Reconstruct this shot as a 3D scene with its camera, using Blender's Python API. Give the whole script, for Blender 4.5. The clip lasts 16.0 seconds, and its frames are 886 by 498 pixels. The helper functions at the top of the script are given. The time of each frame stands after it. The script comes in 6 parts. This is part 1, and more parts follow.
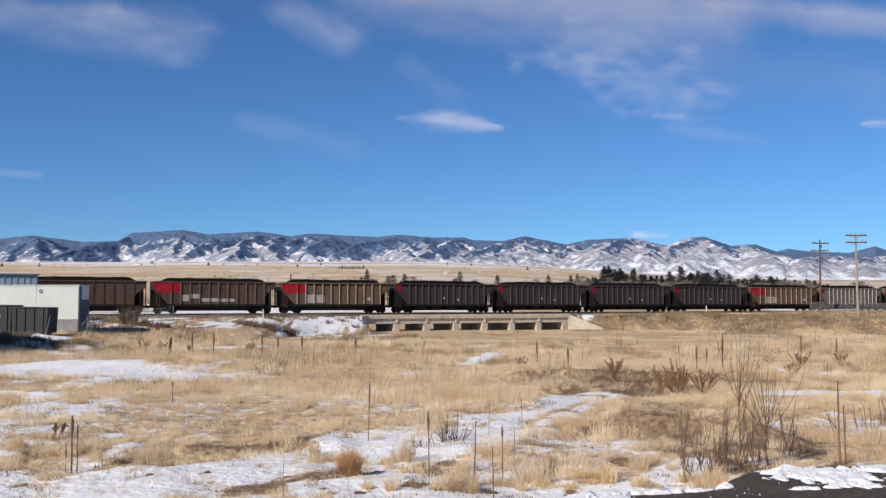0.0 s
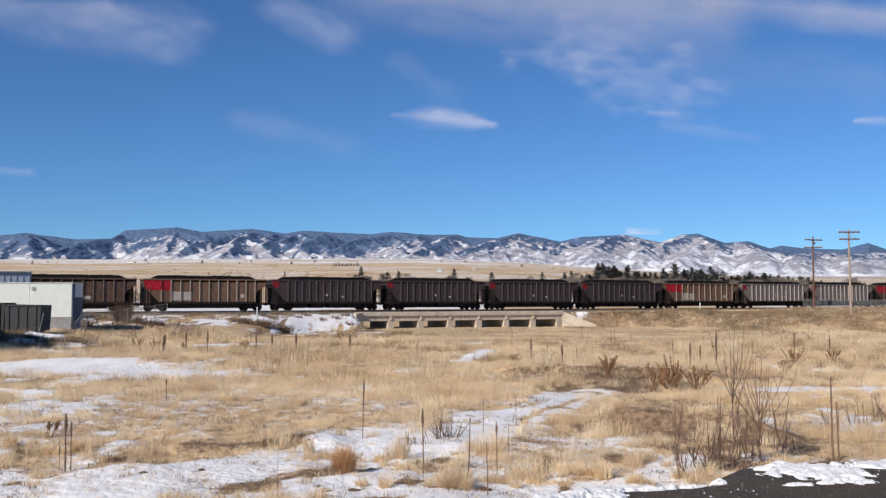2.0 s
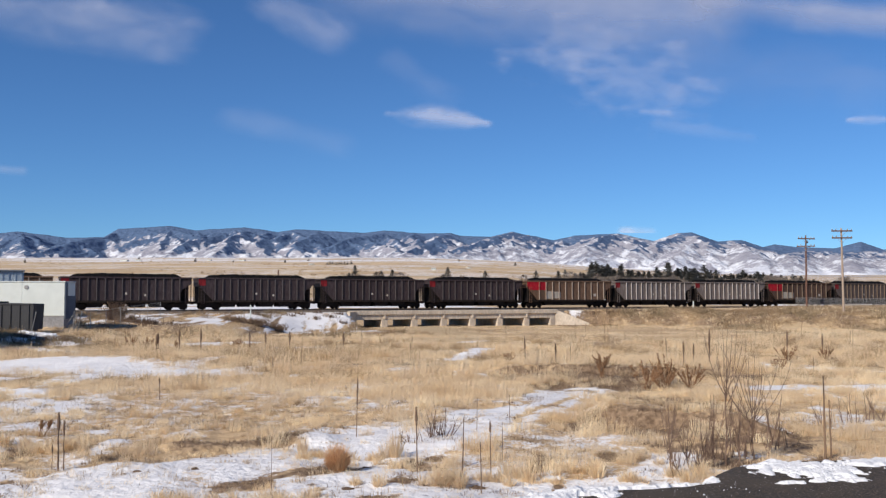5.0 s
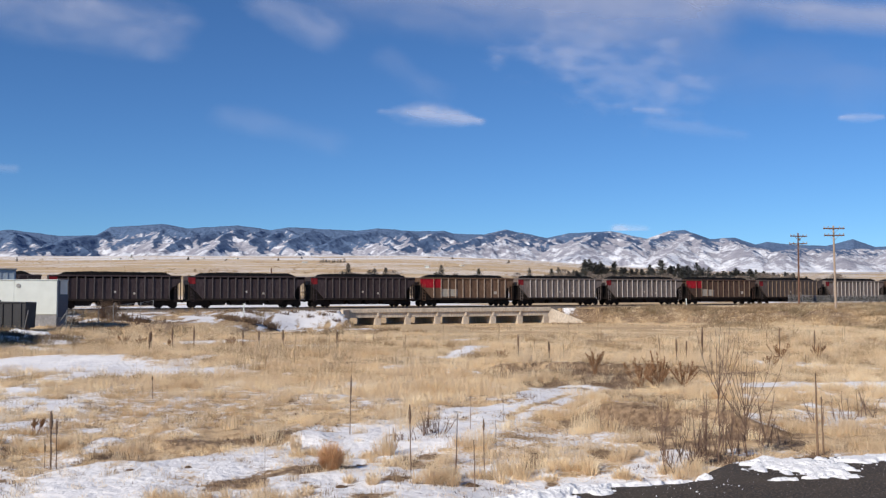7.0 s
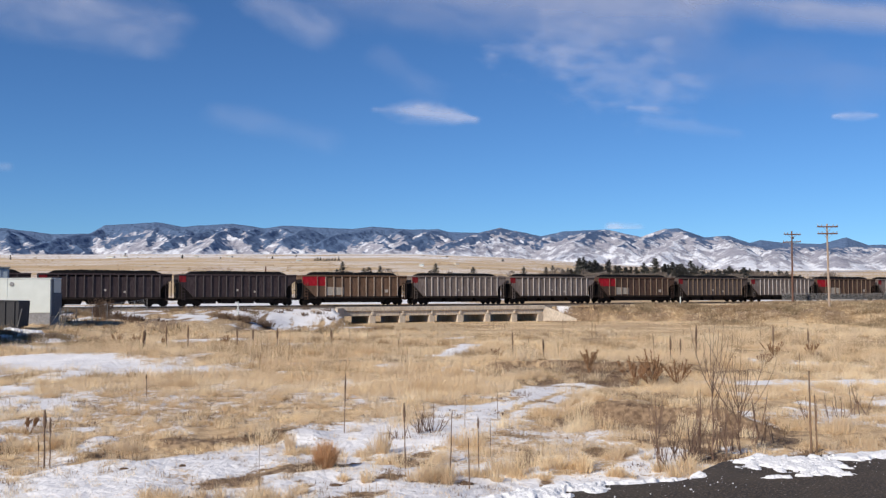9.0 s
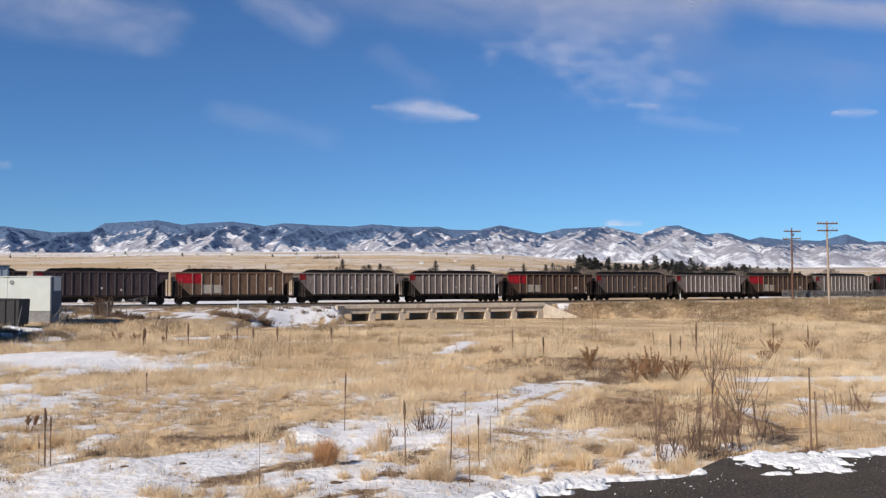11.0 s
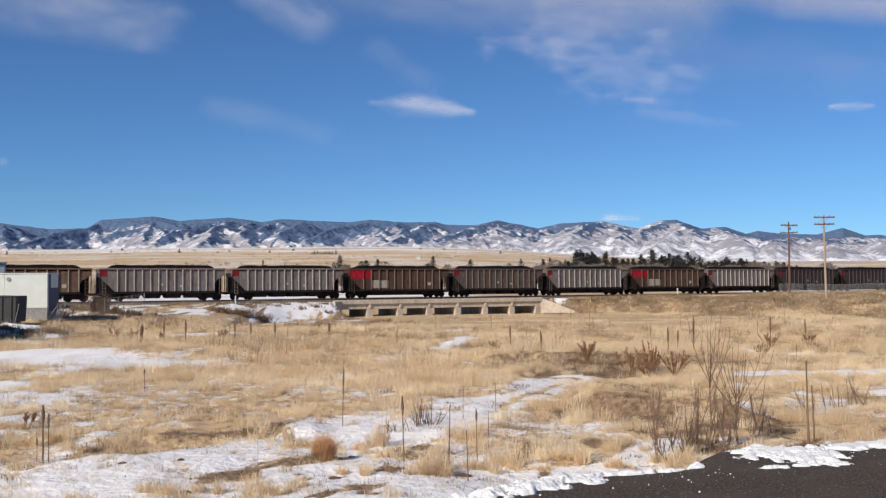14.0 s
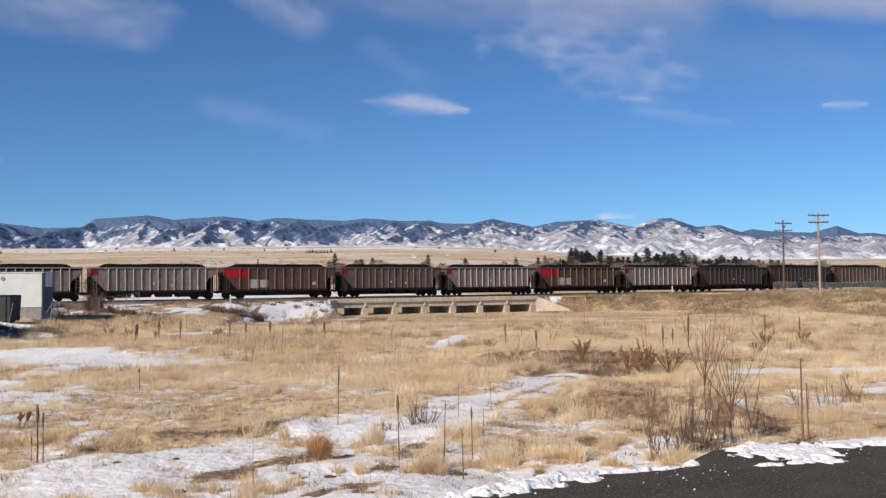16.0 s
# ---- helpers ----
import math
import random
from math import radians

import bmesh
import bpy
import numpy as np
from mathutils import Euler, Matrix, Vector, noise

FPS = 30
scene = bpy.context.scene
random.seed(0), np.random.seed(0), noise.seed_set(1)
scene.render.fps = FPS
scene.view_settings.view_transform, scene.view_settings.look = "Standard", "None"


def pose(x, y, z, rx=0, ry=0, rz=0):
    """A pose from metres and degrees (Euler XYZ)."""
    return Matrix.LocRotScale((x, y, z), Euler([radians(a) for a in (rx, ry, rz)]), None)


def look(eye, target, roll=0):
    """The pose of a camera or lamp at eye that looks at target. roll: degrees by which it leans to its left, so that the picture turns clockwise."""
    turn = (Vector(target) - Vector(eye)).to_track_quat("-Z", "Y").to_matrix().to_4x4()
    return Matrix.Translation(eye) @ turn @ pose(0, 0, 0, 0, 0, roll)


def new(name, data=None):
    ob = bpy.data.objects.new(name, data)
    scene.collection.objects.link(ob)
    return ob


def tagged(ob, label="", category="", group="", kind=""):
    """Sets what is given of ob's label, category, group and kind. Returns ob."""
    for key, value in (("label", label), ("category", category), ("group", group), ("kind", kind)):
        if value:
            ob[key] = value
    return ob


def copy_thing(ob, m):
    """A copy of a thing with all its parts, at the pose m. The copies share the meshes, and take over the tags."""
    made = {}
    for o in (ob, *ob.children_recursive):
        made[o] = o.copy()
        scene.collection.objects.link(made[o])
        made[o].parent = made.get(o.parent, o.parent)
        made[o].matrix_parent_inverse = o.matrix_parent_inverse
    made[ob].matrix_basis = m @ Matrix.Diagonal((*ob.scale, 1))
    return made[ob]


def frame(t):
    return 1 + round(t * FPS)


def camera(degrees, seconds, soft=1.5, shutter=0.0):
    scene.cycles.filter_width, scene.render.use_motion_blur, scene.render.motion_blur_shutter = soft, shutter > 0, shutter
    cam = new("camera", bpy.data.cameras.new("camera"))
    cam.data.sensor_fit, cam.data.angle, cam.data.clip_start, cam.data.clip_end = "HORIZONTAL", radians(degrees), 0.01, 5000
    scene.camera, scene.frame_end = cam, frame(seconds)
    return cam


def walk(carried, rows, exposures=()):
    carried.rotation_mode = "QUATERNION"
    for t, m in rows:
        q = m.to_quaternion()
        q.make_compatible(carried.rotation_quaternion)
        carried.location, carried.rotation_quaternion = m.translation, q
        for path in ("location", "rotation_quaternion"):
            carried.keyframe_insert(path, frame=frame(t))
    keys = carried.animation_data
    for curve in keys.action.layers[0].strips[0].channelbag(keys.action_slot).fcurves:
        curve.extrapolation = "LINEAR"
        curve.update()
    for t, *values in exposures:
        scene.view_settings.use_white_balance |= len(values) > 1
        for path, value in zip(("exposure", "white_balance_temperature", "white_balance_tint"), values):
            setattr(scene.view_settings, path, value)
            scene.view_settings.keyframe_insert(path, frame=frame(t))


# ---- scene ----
cam = camera(50.5, 16.0, soft=1.35)

# ---- the hand-held turn of the camera: seconds, yaw to the right, pitch, lean (degrees) ----
EYE = (0.0, 0.0, 1.6)
TURNS = [
    (0.0, 0., 3.34, 0.),
    (0.5, 0.055, 3.325, -0.044),
    (1.0, 0.217, 3.26, -0.142),
    (1.5, 0.228, 3.182, -0.141),
    (2.0, 0.36, 3.167, -0.082),
    (2.5, 0.427, 3.16, -0.086),
    (3.0, 0.475, 3.203, -0.212),
    (3.5, 0.552, 3.197, -0.148),
    (4.0, 0.578, 3.162, -0.089),
    (6.5, 1.079, 3.006, -0.154),
    (7.0, 1.146, 2.95, -0.164),
    (7.5, 1.248, 2.794, -0.167),
    (8.0, 1.366, 2.788, -0.156),
    (8.5, 1.421, 2.799, -0.141),
    (9.0, 1.486, 2.843, -0.191),
    (11.5, 1.519, 2.65, -0.324),
    (12.0, 1.61, 2.625, -0.373),
    (12.5, 1.588, 2.589, -0.461),
    (13.0, 1.56, 2.52, -0.517),
    (13.5, 1.596, 2.435, -0.454),
    (14.0, 1.653, 2.398, -0.527),
    (14.5, 1.81, 2.372, -0.604),
    (15.0, 1.867, 2.364, -0.685),
    (15.5, 1.911, 2.356, -0.659),
    (16.0, 1.954, 2.305, -0.62),
]


def aim(yaw, pitch, lean):
    a, b = radians(yaw), radians(pitch)
    way = Vector((math.sin(a) * math.cos(b), math.cos(a) * math.cos(b), math.sin(b)))
    return look(EYE, Vector(EYE) + way * 10, lean)


walk(cam, [(t, aim(a, b, c)) for t, a, b, c in TURNS], exposures=[(0.0, 0.0, 6760, 10), (9.2, 0.0, 6800, 10), (11.5, 0.0, 7000, 10), (16.0, 0.0, 7080, 10)])

# ---- sky and sun ----
SUN_WAY = Vector((-0.58, -0.60, 0.545)).normalized()      # towards the sun
world = bpy.data.worlds.new("winter_sky")
scene.world = world
world.use_nodes = True
wn, wl = world.node_tree.nodes, world.node_tree.links
sky = wn.new("ShaderNodeTexSky")
sky.sky_type, sky.sun_disc = "NISHITA", False
sky.sun_elevation = math.asin(SUN_WAY.z)
sky.sun_rotation = math.atan2(SUN_WAY.x, SUN_WAY.y)
sky.altitude, sky.air_density, sky.dust_density, sky.ozone_density = 1900, 1.0, 0.1, 5.0
tint = wn.new("ShaderNodeMix")
tint.data_type, tint.blend_type = "RGBA", "MULTIPLY"
tint.inputs[0].default_value, tint.inputs[7].default_value = 1.0, (0.637, 0.985, 1.31, 1)
wl.new(sky.outputs[0], tint.inputs[6])
wl.new(tint.outputs[2], wn["Background"].inputs[0])
wn["Background"].inputs[1].default_value = 0.0815
sun = new("sun", bpy.data.lights.new("sun", "SUN"))
sun.data.energy, sun.data.angle, sun.data.color = 5.0, radians(0.5), (1.0, 0.935, 0.835)
sun.matrix_world = look(SUN_WAY * 60, (0, 0, 0))


# ---- noise on arrays ----
def lattice(i, j, seed):
    h = (i.astype(np.int64) * 374761393 + j.astype(np.int64) * 668265263 + seed * 974711) & 0xFFFFFFFF
    h = ((h ^ (h >> 13)) * 1274126177) & 0xFFFFFFFF
    return ((h ^ (h >> 16)) & 0xFFFF) / 65535.0


def vnoise(x, y, seed=0):
    i, j = np.floor(x), np.floor(y)
    u, v = x - i, y - j
    u, v = u * u * (3 - 2 * u), v * v * (3 - 2 * v)
    a, b = lattice(i, j, seed), lattice(i + 1, j, seed)
    c, d = lattice(i, j + 1, seed), lattice(i + 1, j + 1, seed)
    return (a + (b - a) * u) * (1 - v) + (c + (d - c) * u) * v


def fbm(x, y, octaves=4, seed=0):
    total, amp, norm = 0.0, 1.0, 0.0
    for k in range(octaves):
        total = total + amp * vnoise(x * 2 ** k + 17.3 * k, y * 2 ** k - 9.1 * k, seed + k)
        norm, amp = norm + amp, amp * 0.5
    return total / norm


def ridged(x, y, octaves=4, seed=0):
    total, amp, norm = 0.0, 1.0, 0.0
    for k in range(octaves):
        total = total + amp * (1 - abs(2 * vnoise(x * 2 ** k + 5.7 * k, y * 2 ** k + 3.3 * k, seed + k) - 1))
        norm, amp = norm + amp, amp * 0.5
    return total / norm


def ramp(a, b, x):
    u = np.clip((x - a) / (b - a), 0, 1)
    return u * u * (3 - 2 * u)


# ---- materials ----
def material(name, rough=0.8, metal=0.0):
    m = bpy.data.materials.new(name)
    m.use_nodes = True
    n = m.node_tree.nodes
    b = n["Principled BSDF"]
    b.inputs["Roughness"].default_value, b.inputs["Metallic"].default_value = rough, metal
    return m, n, m.node_tree.links, b


def blend(n, l, fac, a, b):
    """A colour mix node; a, b: colours or sockets."""
    mix = n.new("ShaderNodeMix")
    mix.data_type = "RGBA"
    if isinstance(fac, float):
        mix.inputs[0].default_value = fac
    else:
        l.new(fac, mix.inputs[0])
    for k, c in ((6, a), (7, b)):
        if isinstance(c, tuple):
            mix.inputs[k].default_value = (*c, 1)
        else:
            l.new(c, mix.inputs[k])
    return mix.outputs[2]


def grain(n, l, coords, scale, detail=4.0, lo=0.35, hi=0.65, stretch=(1, 1, 1)):
    mp = n.new("ShaderNodeMapping")
    mp.inputs["Scale"].default_value = stretch
    l.new(coords, mp.inputs[0])
    t = n.new("ShaderNodeTexNoise")
    t.inputs["Scale"].default_value, t.inputs["Detail"].default_value = scale, detail
    l.new(mp.outputs[0], t.inputs[0])
    r = n.new("ShaderNodeMapRange")
    r.inputs[1].default_value, r.inputs[2].default_value = lo, hi
    l.new(t.outputs[0], r.inputs[0])
    return r.outputs[0]


def surface(name, a, b, big=0.6, small=9.0, rough=0.8, metal=0.0, bump=0.3, stretch=(1, 1, 1), third=None, depth=0.02, gloss=0.3, dark=0.72):
    """A worn surface: colours a and b mixed at two scales, with a third as stains."""
    m, n, l, bsdf = material(name, rough, metal)
    co = n.new("ShaderNodeTexCoord").outputs["Object"]
    bsdf.inputs["Specular IOR Level"].default_value = gloss
    f1, f2 = grain(n, l, co, big, 4, 0.35, 0.65, stretch), grain(n, l, co, small, 5, 0.3, 0.7, stretch)
    c = blend(n, l, f1, a, b)
    c = blend(n, l, f2, c, tuple(dark * v for v in a))
    if third:
        c = blend(n, l, grain(n, l, co, big * 2.3, 6, 0.55, 0.72, stretch), c, third)
    l.new(c, bsdf.inputs["Base Color"])
    bp = n.new("ShaderNodeBump")
    bp.inputs["Strength"].default_value, bp.inputs["Distance"].default_value = bump, depth
    l.new(f2, bp.inputs["Height"])
    l.new(bp.outputs[0], bsdf.inputs["Normal"])
    return m


STEEL = surface("dark_steel", (0.020, 0.016, 0.015), (0.040, 0.030, 0.026), rough=0.85, gloss=0.08)
RAIL = surface("rail_steel", (0.12, 0.09, 0.07), (0.2, 0.16, 0.13), rough=0.45, metal=0.7)
COAL = surface("coal", (0.008, 0.008, 0.009), (0.020, 0.017, 0.017), 1.5, 12, rough=0.95, bump=1.0, depth=0.1, gloss=0.06)
CONCRETE = surface("concrete", (0.61, 0.515, 0.41), (0.71, 0.61, 0.50), 0.35, 6, third=(0.43, 0.35, 0.275), stretch=(1, 1, 0.4))
WOOD = surface("weathered_pole_wood", (0.38, 0.29, 0.225), (0.48, 0.375, 0.295), 2, 20, stretch=(1, 1, 0.1))
DARKWOOD = surface("creosote_wood", (0.15, 0.078, 0.055), (0.21, 0.115, 0.085), 2, 20, stretch=(1, 1, 0.1))
WHITE = surface("white_siding", (0.60, 0.64, 0.62), (0.65, 0.69, 0.67), 0.4, 1.1, rough=0.5, bump=0.02, dark=0.94)
BLUEMETAL = surface("blue_metal_cladding", (0.36, 0.43, 0.5), (0.44, 0.5, 0.56), 0.4, 5, rough=0.45, bump=0.1)
NAVY = surface("navy_panel", (0.06, 0.08, 0.12), (0.08, 0.1, 0.15), rough=0.5)
BIN = surface("dark_bin_paint", (0.045, 0.046, 0.052), (0.065, 0.066, 0.074), rough=0.7)
GREY = surface("galvanised_steel", (0.3, 0.3, 0.3), (0.38, 0.38, 0.38), rough=0.5, metal=0.5)
BLOCK = surface("grey_block", (0.26, 0.26, 0.275), (0.33, 0.33, 0.345), 0.6, 6)
BALLAST = surface("ballast", (0.15, 0.13, 0.12), (0.24, 0.21, 0.19), 1.5, 14, rough=0.95, bump=1.0, depth=0.06)


# ---- shapes ----
def put(bm, name, mat, parent=None, label="", smooth=False):
    me = bpy.data.meshes.new(name)
    bm.normal_update()
    bm.to_mesh(me)
    bm.free()
    me.materials.append(mat)
    if smooth:
        me.polygons.foreach_set("use_smooth", [True] * len(me.polygons))
    ob = new(name, me)
    if parent:
        ob.parent = parent
    if label:
        ob["label"] = label
    return ob


def part(name, bm, mat, parent, label="", smooth=False):
    return put(bm, name, mat, parent, label, smooth)


def box(bm, x0, x1, y0, y1, z0, z1, bevel=0.0):
    r = bmesh.ops.create_cube(bm, size=1, matrix=Matrix.Translation(((x0 + x1) / 2, (y0 + y1) / 2, (z0 + z1) / 2)) @ Matrix.Diagonal((x1 - x0, y1 - y0, z1 - z0, 1)))
    if bevel:
        es = list({e for v in r["verts"] for e in v.link_edges})
        bmesh.ops.bevel(bm, geom=es, offset=bevel, segments=1, affect="EDGES")


def rod(bm, a, b, r0, r1=None, sides=6):
    a, b = Vector(a), Vector(b)
    m = Matrix.Translation((a + b) / 2) @ (b - a).to_track_quat("Z", "Y").to_matrix().to_4x4()
    bmesh.ops.create_cone(bm, cap_ends=True, segments=sides, radius1=r0, radius2=r0 if r1 is None else r1, depth=(b - a).length, matrix=m)


def prism(bm, outline, y0, y1):
    """A closed outline in x, z, drawn out from y0 to y1."""
    a = [bm.verts.new((x, y0, z)) for x, z in outline]
    b = [bm.verts.new((x, y1, z)) for x, z in outline]
    bm.faces.new(a)
    bm.faces.new(b[::-1])
    for i in range(len(a)):
        j = (i + 1) % len(a)
        bm.faces.new((a[j], a[i], b[i], b[j]))


def sheet(name, verts, faces, mat, smooth=True, fields=None):
    me = bpy.data.meshes.new(name)
    me.vertices.add(len(verts))
    me.vertices.foreach_set("co", np.asarray(verts, np.float32).ravel())
    k = faces.shape[1]
    me.loops.add(faces.size)
    me.loops.foreach_set("vertex_index", faces.astype(np.int32).ravel())
    me.polygons.add(len(faces))
    me.polygons.foreach_set("loop_start", np.arange(0, faces.size, k, dtype=np.int32))
    for key, values in (fields or {}).items():
        me.attributes.new(key, "FLOAT", "POINT").data.foreach_set("value", np.asarray(values, np.float32).ravel())
    me.materials.append(mat)
    me.update(calc_edges=True)
    if smooth:
        me.polygons.foreach_set("use_smooth", np.ones(len(faces), bool))
    return new(name, me)


def quads(rows, cols):
    i = np.arange(rows * cols).reshape(rows, cols)
    return np.stack([i[:-1, :-1], i[:-1, 1:], i[1:, 1:], i[1:, :-1]], -1).reshape(-1, 4)


# ---- plan of the land ----
TRACK = Vector((-36.7, 117.0, 0.0))
ALONG = Vector((0.901, 0.434, 0.0)).normalized()
TRACK_TURN = math.degrees(math.atan2(ALONG.y, ALONG.x))
RAIL_Z = 0.37
BRIDGE = (27.2, 59.7)


def along(x, y):
    """Metres along the track and in front of it (towards the viewer)."""
    dx, dy = x - TRACK.x, y - TRACK.y
    return dx * ALONG.x + dy * ALONG.y, dx * ALONG.y - dy * ALONG.x


def on_track(s, q=0.0, z=0.0):
    p = TRACK + ALONG * s + Vector((ALONG.y, -ALONG.x, 0)) * q
    return Vector((p.x, p.y, z))


def road_gap(x, y):
    """Metres beyond the ragged edge of the asphalt."""
    edge = np.interp(x, [-20, -6, 0.6, 1.24, 2.4, 2.6, 3.0, 3.4, 4.7, 8, 30], [-8, 1.6, 7.15, 7.65, 7.9, 8.3, 8.85, 9.05, 9.25, 10.6, 19])
    return (y - edge) * 0.85


def bank_span(s):
    """Metres in front of the track at which the bank's brow and foot lie."""
    reach = 12 + 20 * ramp(20, 0, s) + 46 * ramp(BRIDGE[1] + 4, BRIDGE[1] + 34, s)
    return 5.0 + 27.0 * ramp(BRIDGE[1] + 8, BRIDGE[1] + 42, s), reach


def bank_face(s, q):
    """One on the sloping face of the bank right of the bridge, none on its top."""
    brow, reach = bank_span(s)
    return ramp(brow - 1.5, brow + 2.5, q) * ramp(reach + 5, reach - 2, q) * ramp(BRIDGE[1] + 4, BRIDGE[1] + 12, s)


def land(x, y):
    s, q = along(x, y)
    field = -2.0 - 0.2 * ramp(40, 110, y) + 0.45 * (fbm(x / 9, y / 9, 3, 3) - 0.5) + (0.015 + 0.085 * ramp(85, 60, y) + 0.16 * ramp(75, 45, y)) * (fbm(x / 1.7, y / 1.7, 4, 8) - 0.5)
    for x0, x1, y0, high, back, skew in ((4.0, 9.2, 26.7, 0.42, 5.0, -0.72), (2.5, 15.0, 44.2, 0.34, 7.0, 0.05), (-7.0, -1.8, 23.0, 0.16, 3.0, 0.05)):
        d = y - y0 - skew * (x - x0) - 1.6 * (fbm(x / 1.8, y / 6 + 0 * x, 3, int(y0)) - 0.5)
        field = field + high * ramp(-0.12, 0.12, d) * ramp(back, 0.3, d) * ramp(x0, x0 + 1.2, x) * ramp(x1, x1 - 1.2, x)
    field = field + 0.24 * ramp(3.4, 0.4, np.hypot((x - 2.4 - 0.25 * (y - 60)) / 0.7, y - 61.8) + 2.4 * (fbm(x / 1.4, y / 2.0, 3, 19) - 0.5)) + 0.3 * ramp(5, 1, np.hypot((x + 17) / 2.2, y - 55.5))
    field = field + 0.11 * ramp(34, 26, y) * (fbm(x / 0.75, y / 0.75, 3, 23) - 0.5)
    field = field + 0.75 * ramp(13, 5, np.hypot(x + 37, (y - 82) * 0.9))
    gap = road_gap(x, y)
    near = field * ramp(0.12, 3.2, gap)
    brow, reach = bank_span(s)
    rise = np.clip((reach - q) / np.maximum(reach - brow, 1), 0, 1)
    rise = rise * (2 - rise)
    flare = 1.5 * np.clip(np.abs(q) - 3.3, 0, 2.8)
    slant = 0.69 * np.clip(np.abs(q) - 3.3, 0, 2.9)
    cut = ramp(BRIDGE[0] + 0.2 - slant, BRIDGE[0] + 0.75 - slant, s) * (1 - ramp(BRIDGE[1] + 0.8 + flare, BRIDGE[1] + 2.2 + flare, s))
    rise = rise * (1 - cut * ramp(-26, -10, q))
    crown = -0.1 + 0.3 * ramp(BRIDGE[1] + 10, BRIDGE[1] + 45, s) * ramp(4, 12, q)
    front = near + (crown + 0.5 * (fbm(x / 5, y / 5, 3, 15) - 0.5) * ramp(5, 12, q) - near) * rise
    back = np.clip(-q - 6.5, 0, None)
    slope = x / np.maximum(y, 30.0)
    plain = np.interp(y, [0, 160, 260, 400, 700, 1200, 2000, 2800, 5000], [0, 0, 1.0, 7, 19, 45, 87, 127, 150])
    plain = plain * (1 - 0.42 * ramp(-0.05, 0.4, slope)) * ramp(0, 60, back)
    rough = (fbm(x / 60, y / 60, 3, 21) - 0.5) * np.clip(back / 40, 0, 3.0)
    return front + plain + rough


# ---- the ground, one sheet to the horizon ----
def capsule(x, y, x0, y0, x1, y1):
    """Distance to a stretch."""
    dx, dy = x1 - x0, y1 - y0
    u = np.clip(((x - x0) * dx + (y - y0) * dy) / (dx * dx + dy * dy), 0, 1)
    return np.hypot(x - x0 - u * dx, y - y0 - u * dy)


PATH = [(5.9, 37.0), (5.6, 36.4), (4.6, 34.0), (3.3, 31.0), (1.6, 26.4), (-0.1, 23.4), (-2.4, 22.3), (-4.7, 20.6), (-6.8, 18.9), (-9.5, 17.6), (-15, 16.2)]


def path_gap(x, y):
    d = np.full(np.shape(x), 99.0)
    for (x0, y0), (x1, y1) in zip(PATH, PATH[1:]):
        d = np.minimum(d, capsule(x, y, x0, y0, x1, y1))
    return d


def scabs(x, y):
    """Where the thin snow by the road has worn through."""
    return 0.62 * fbm(x / 0.8, y / 1.3, 4, 35) + 0.42 * fbm(x / 0.42, y / 0.6, 3, 36) - 0.02


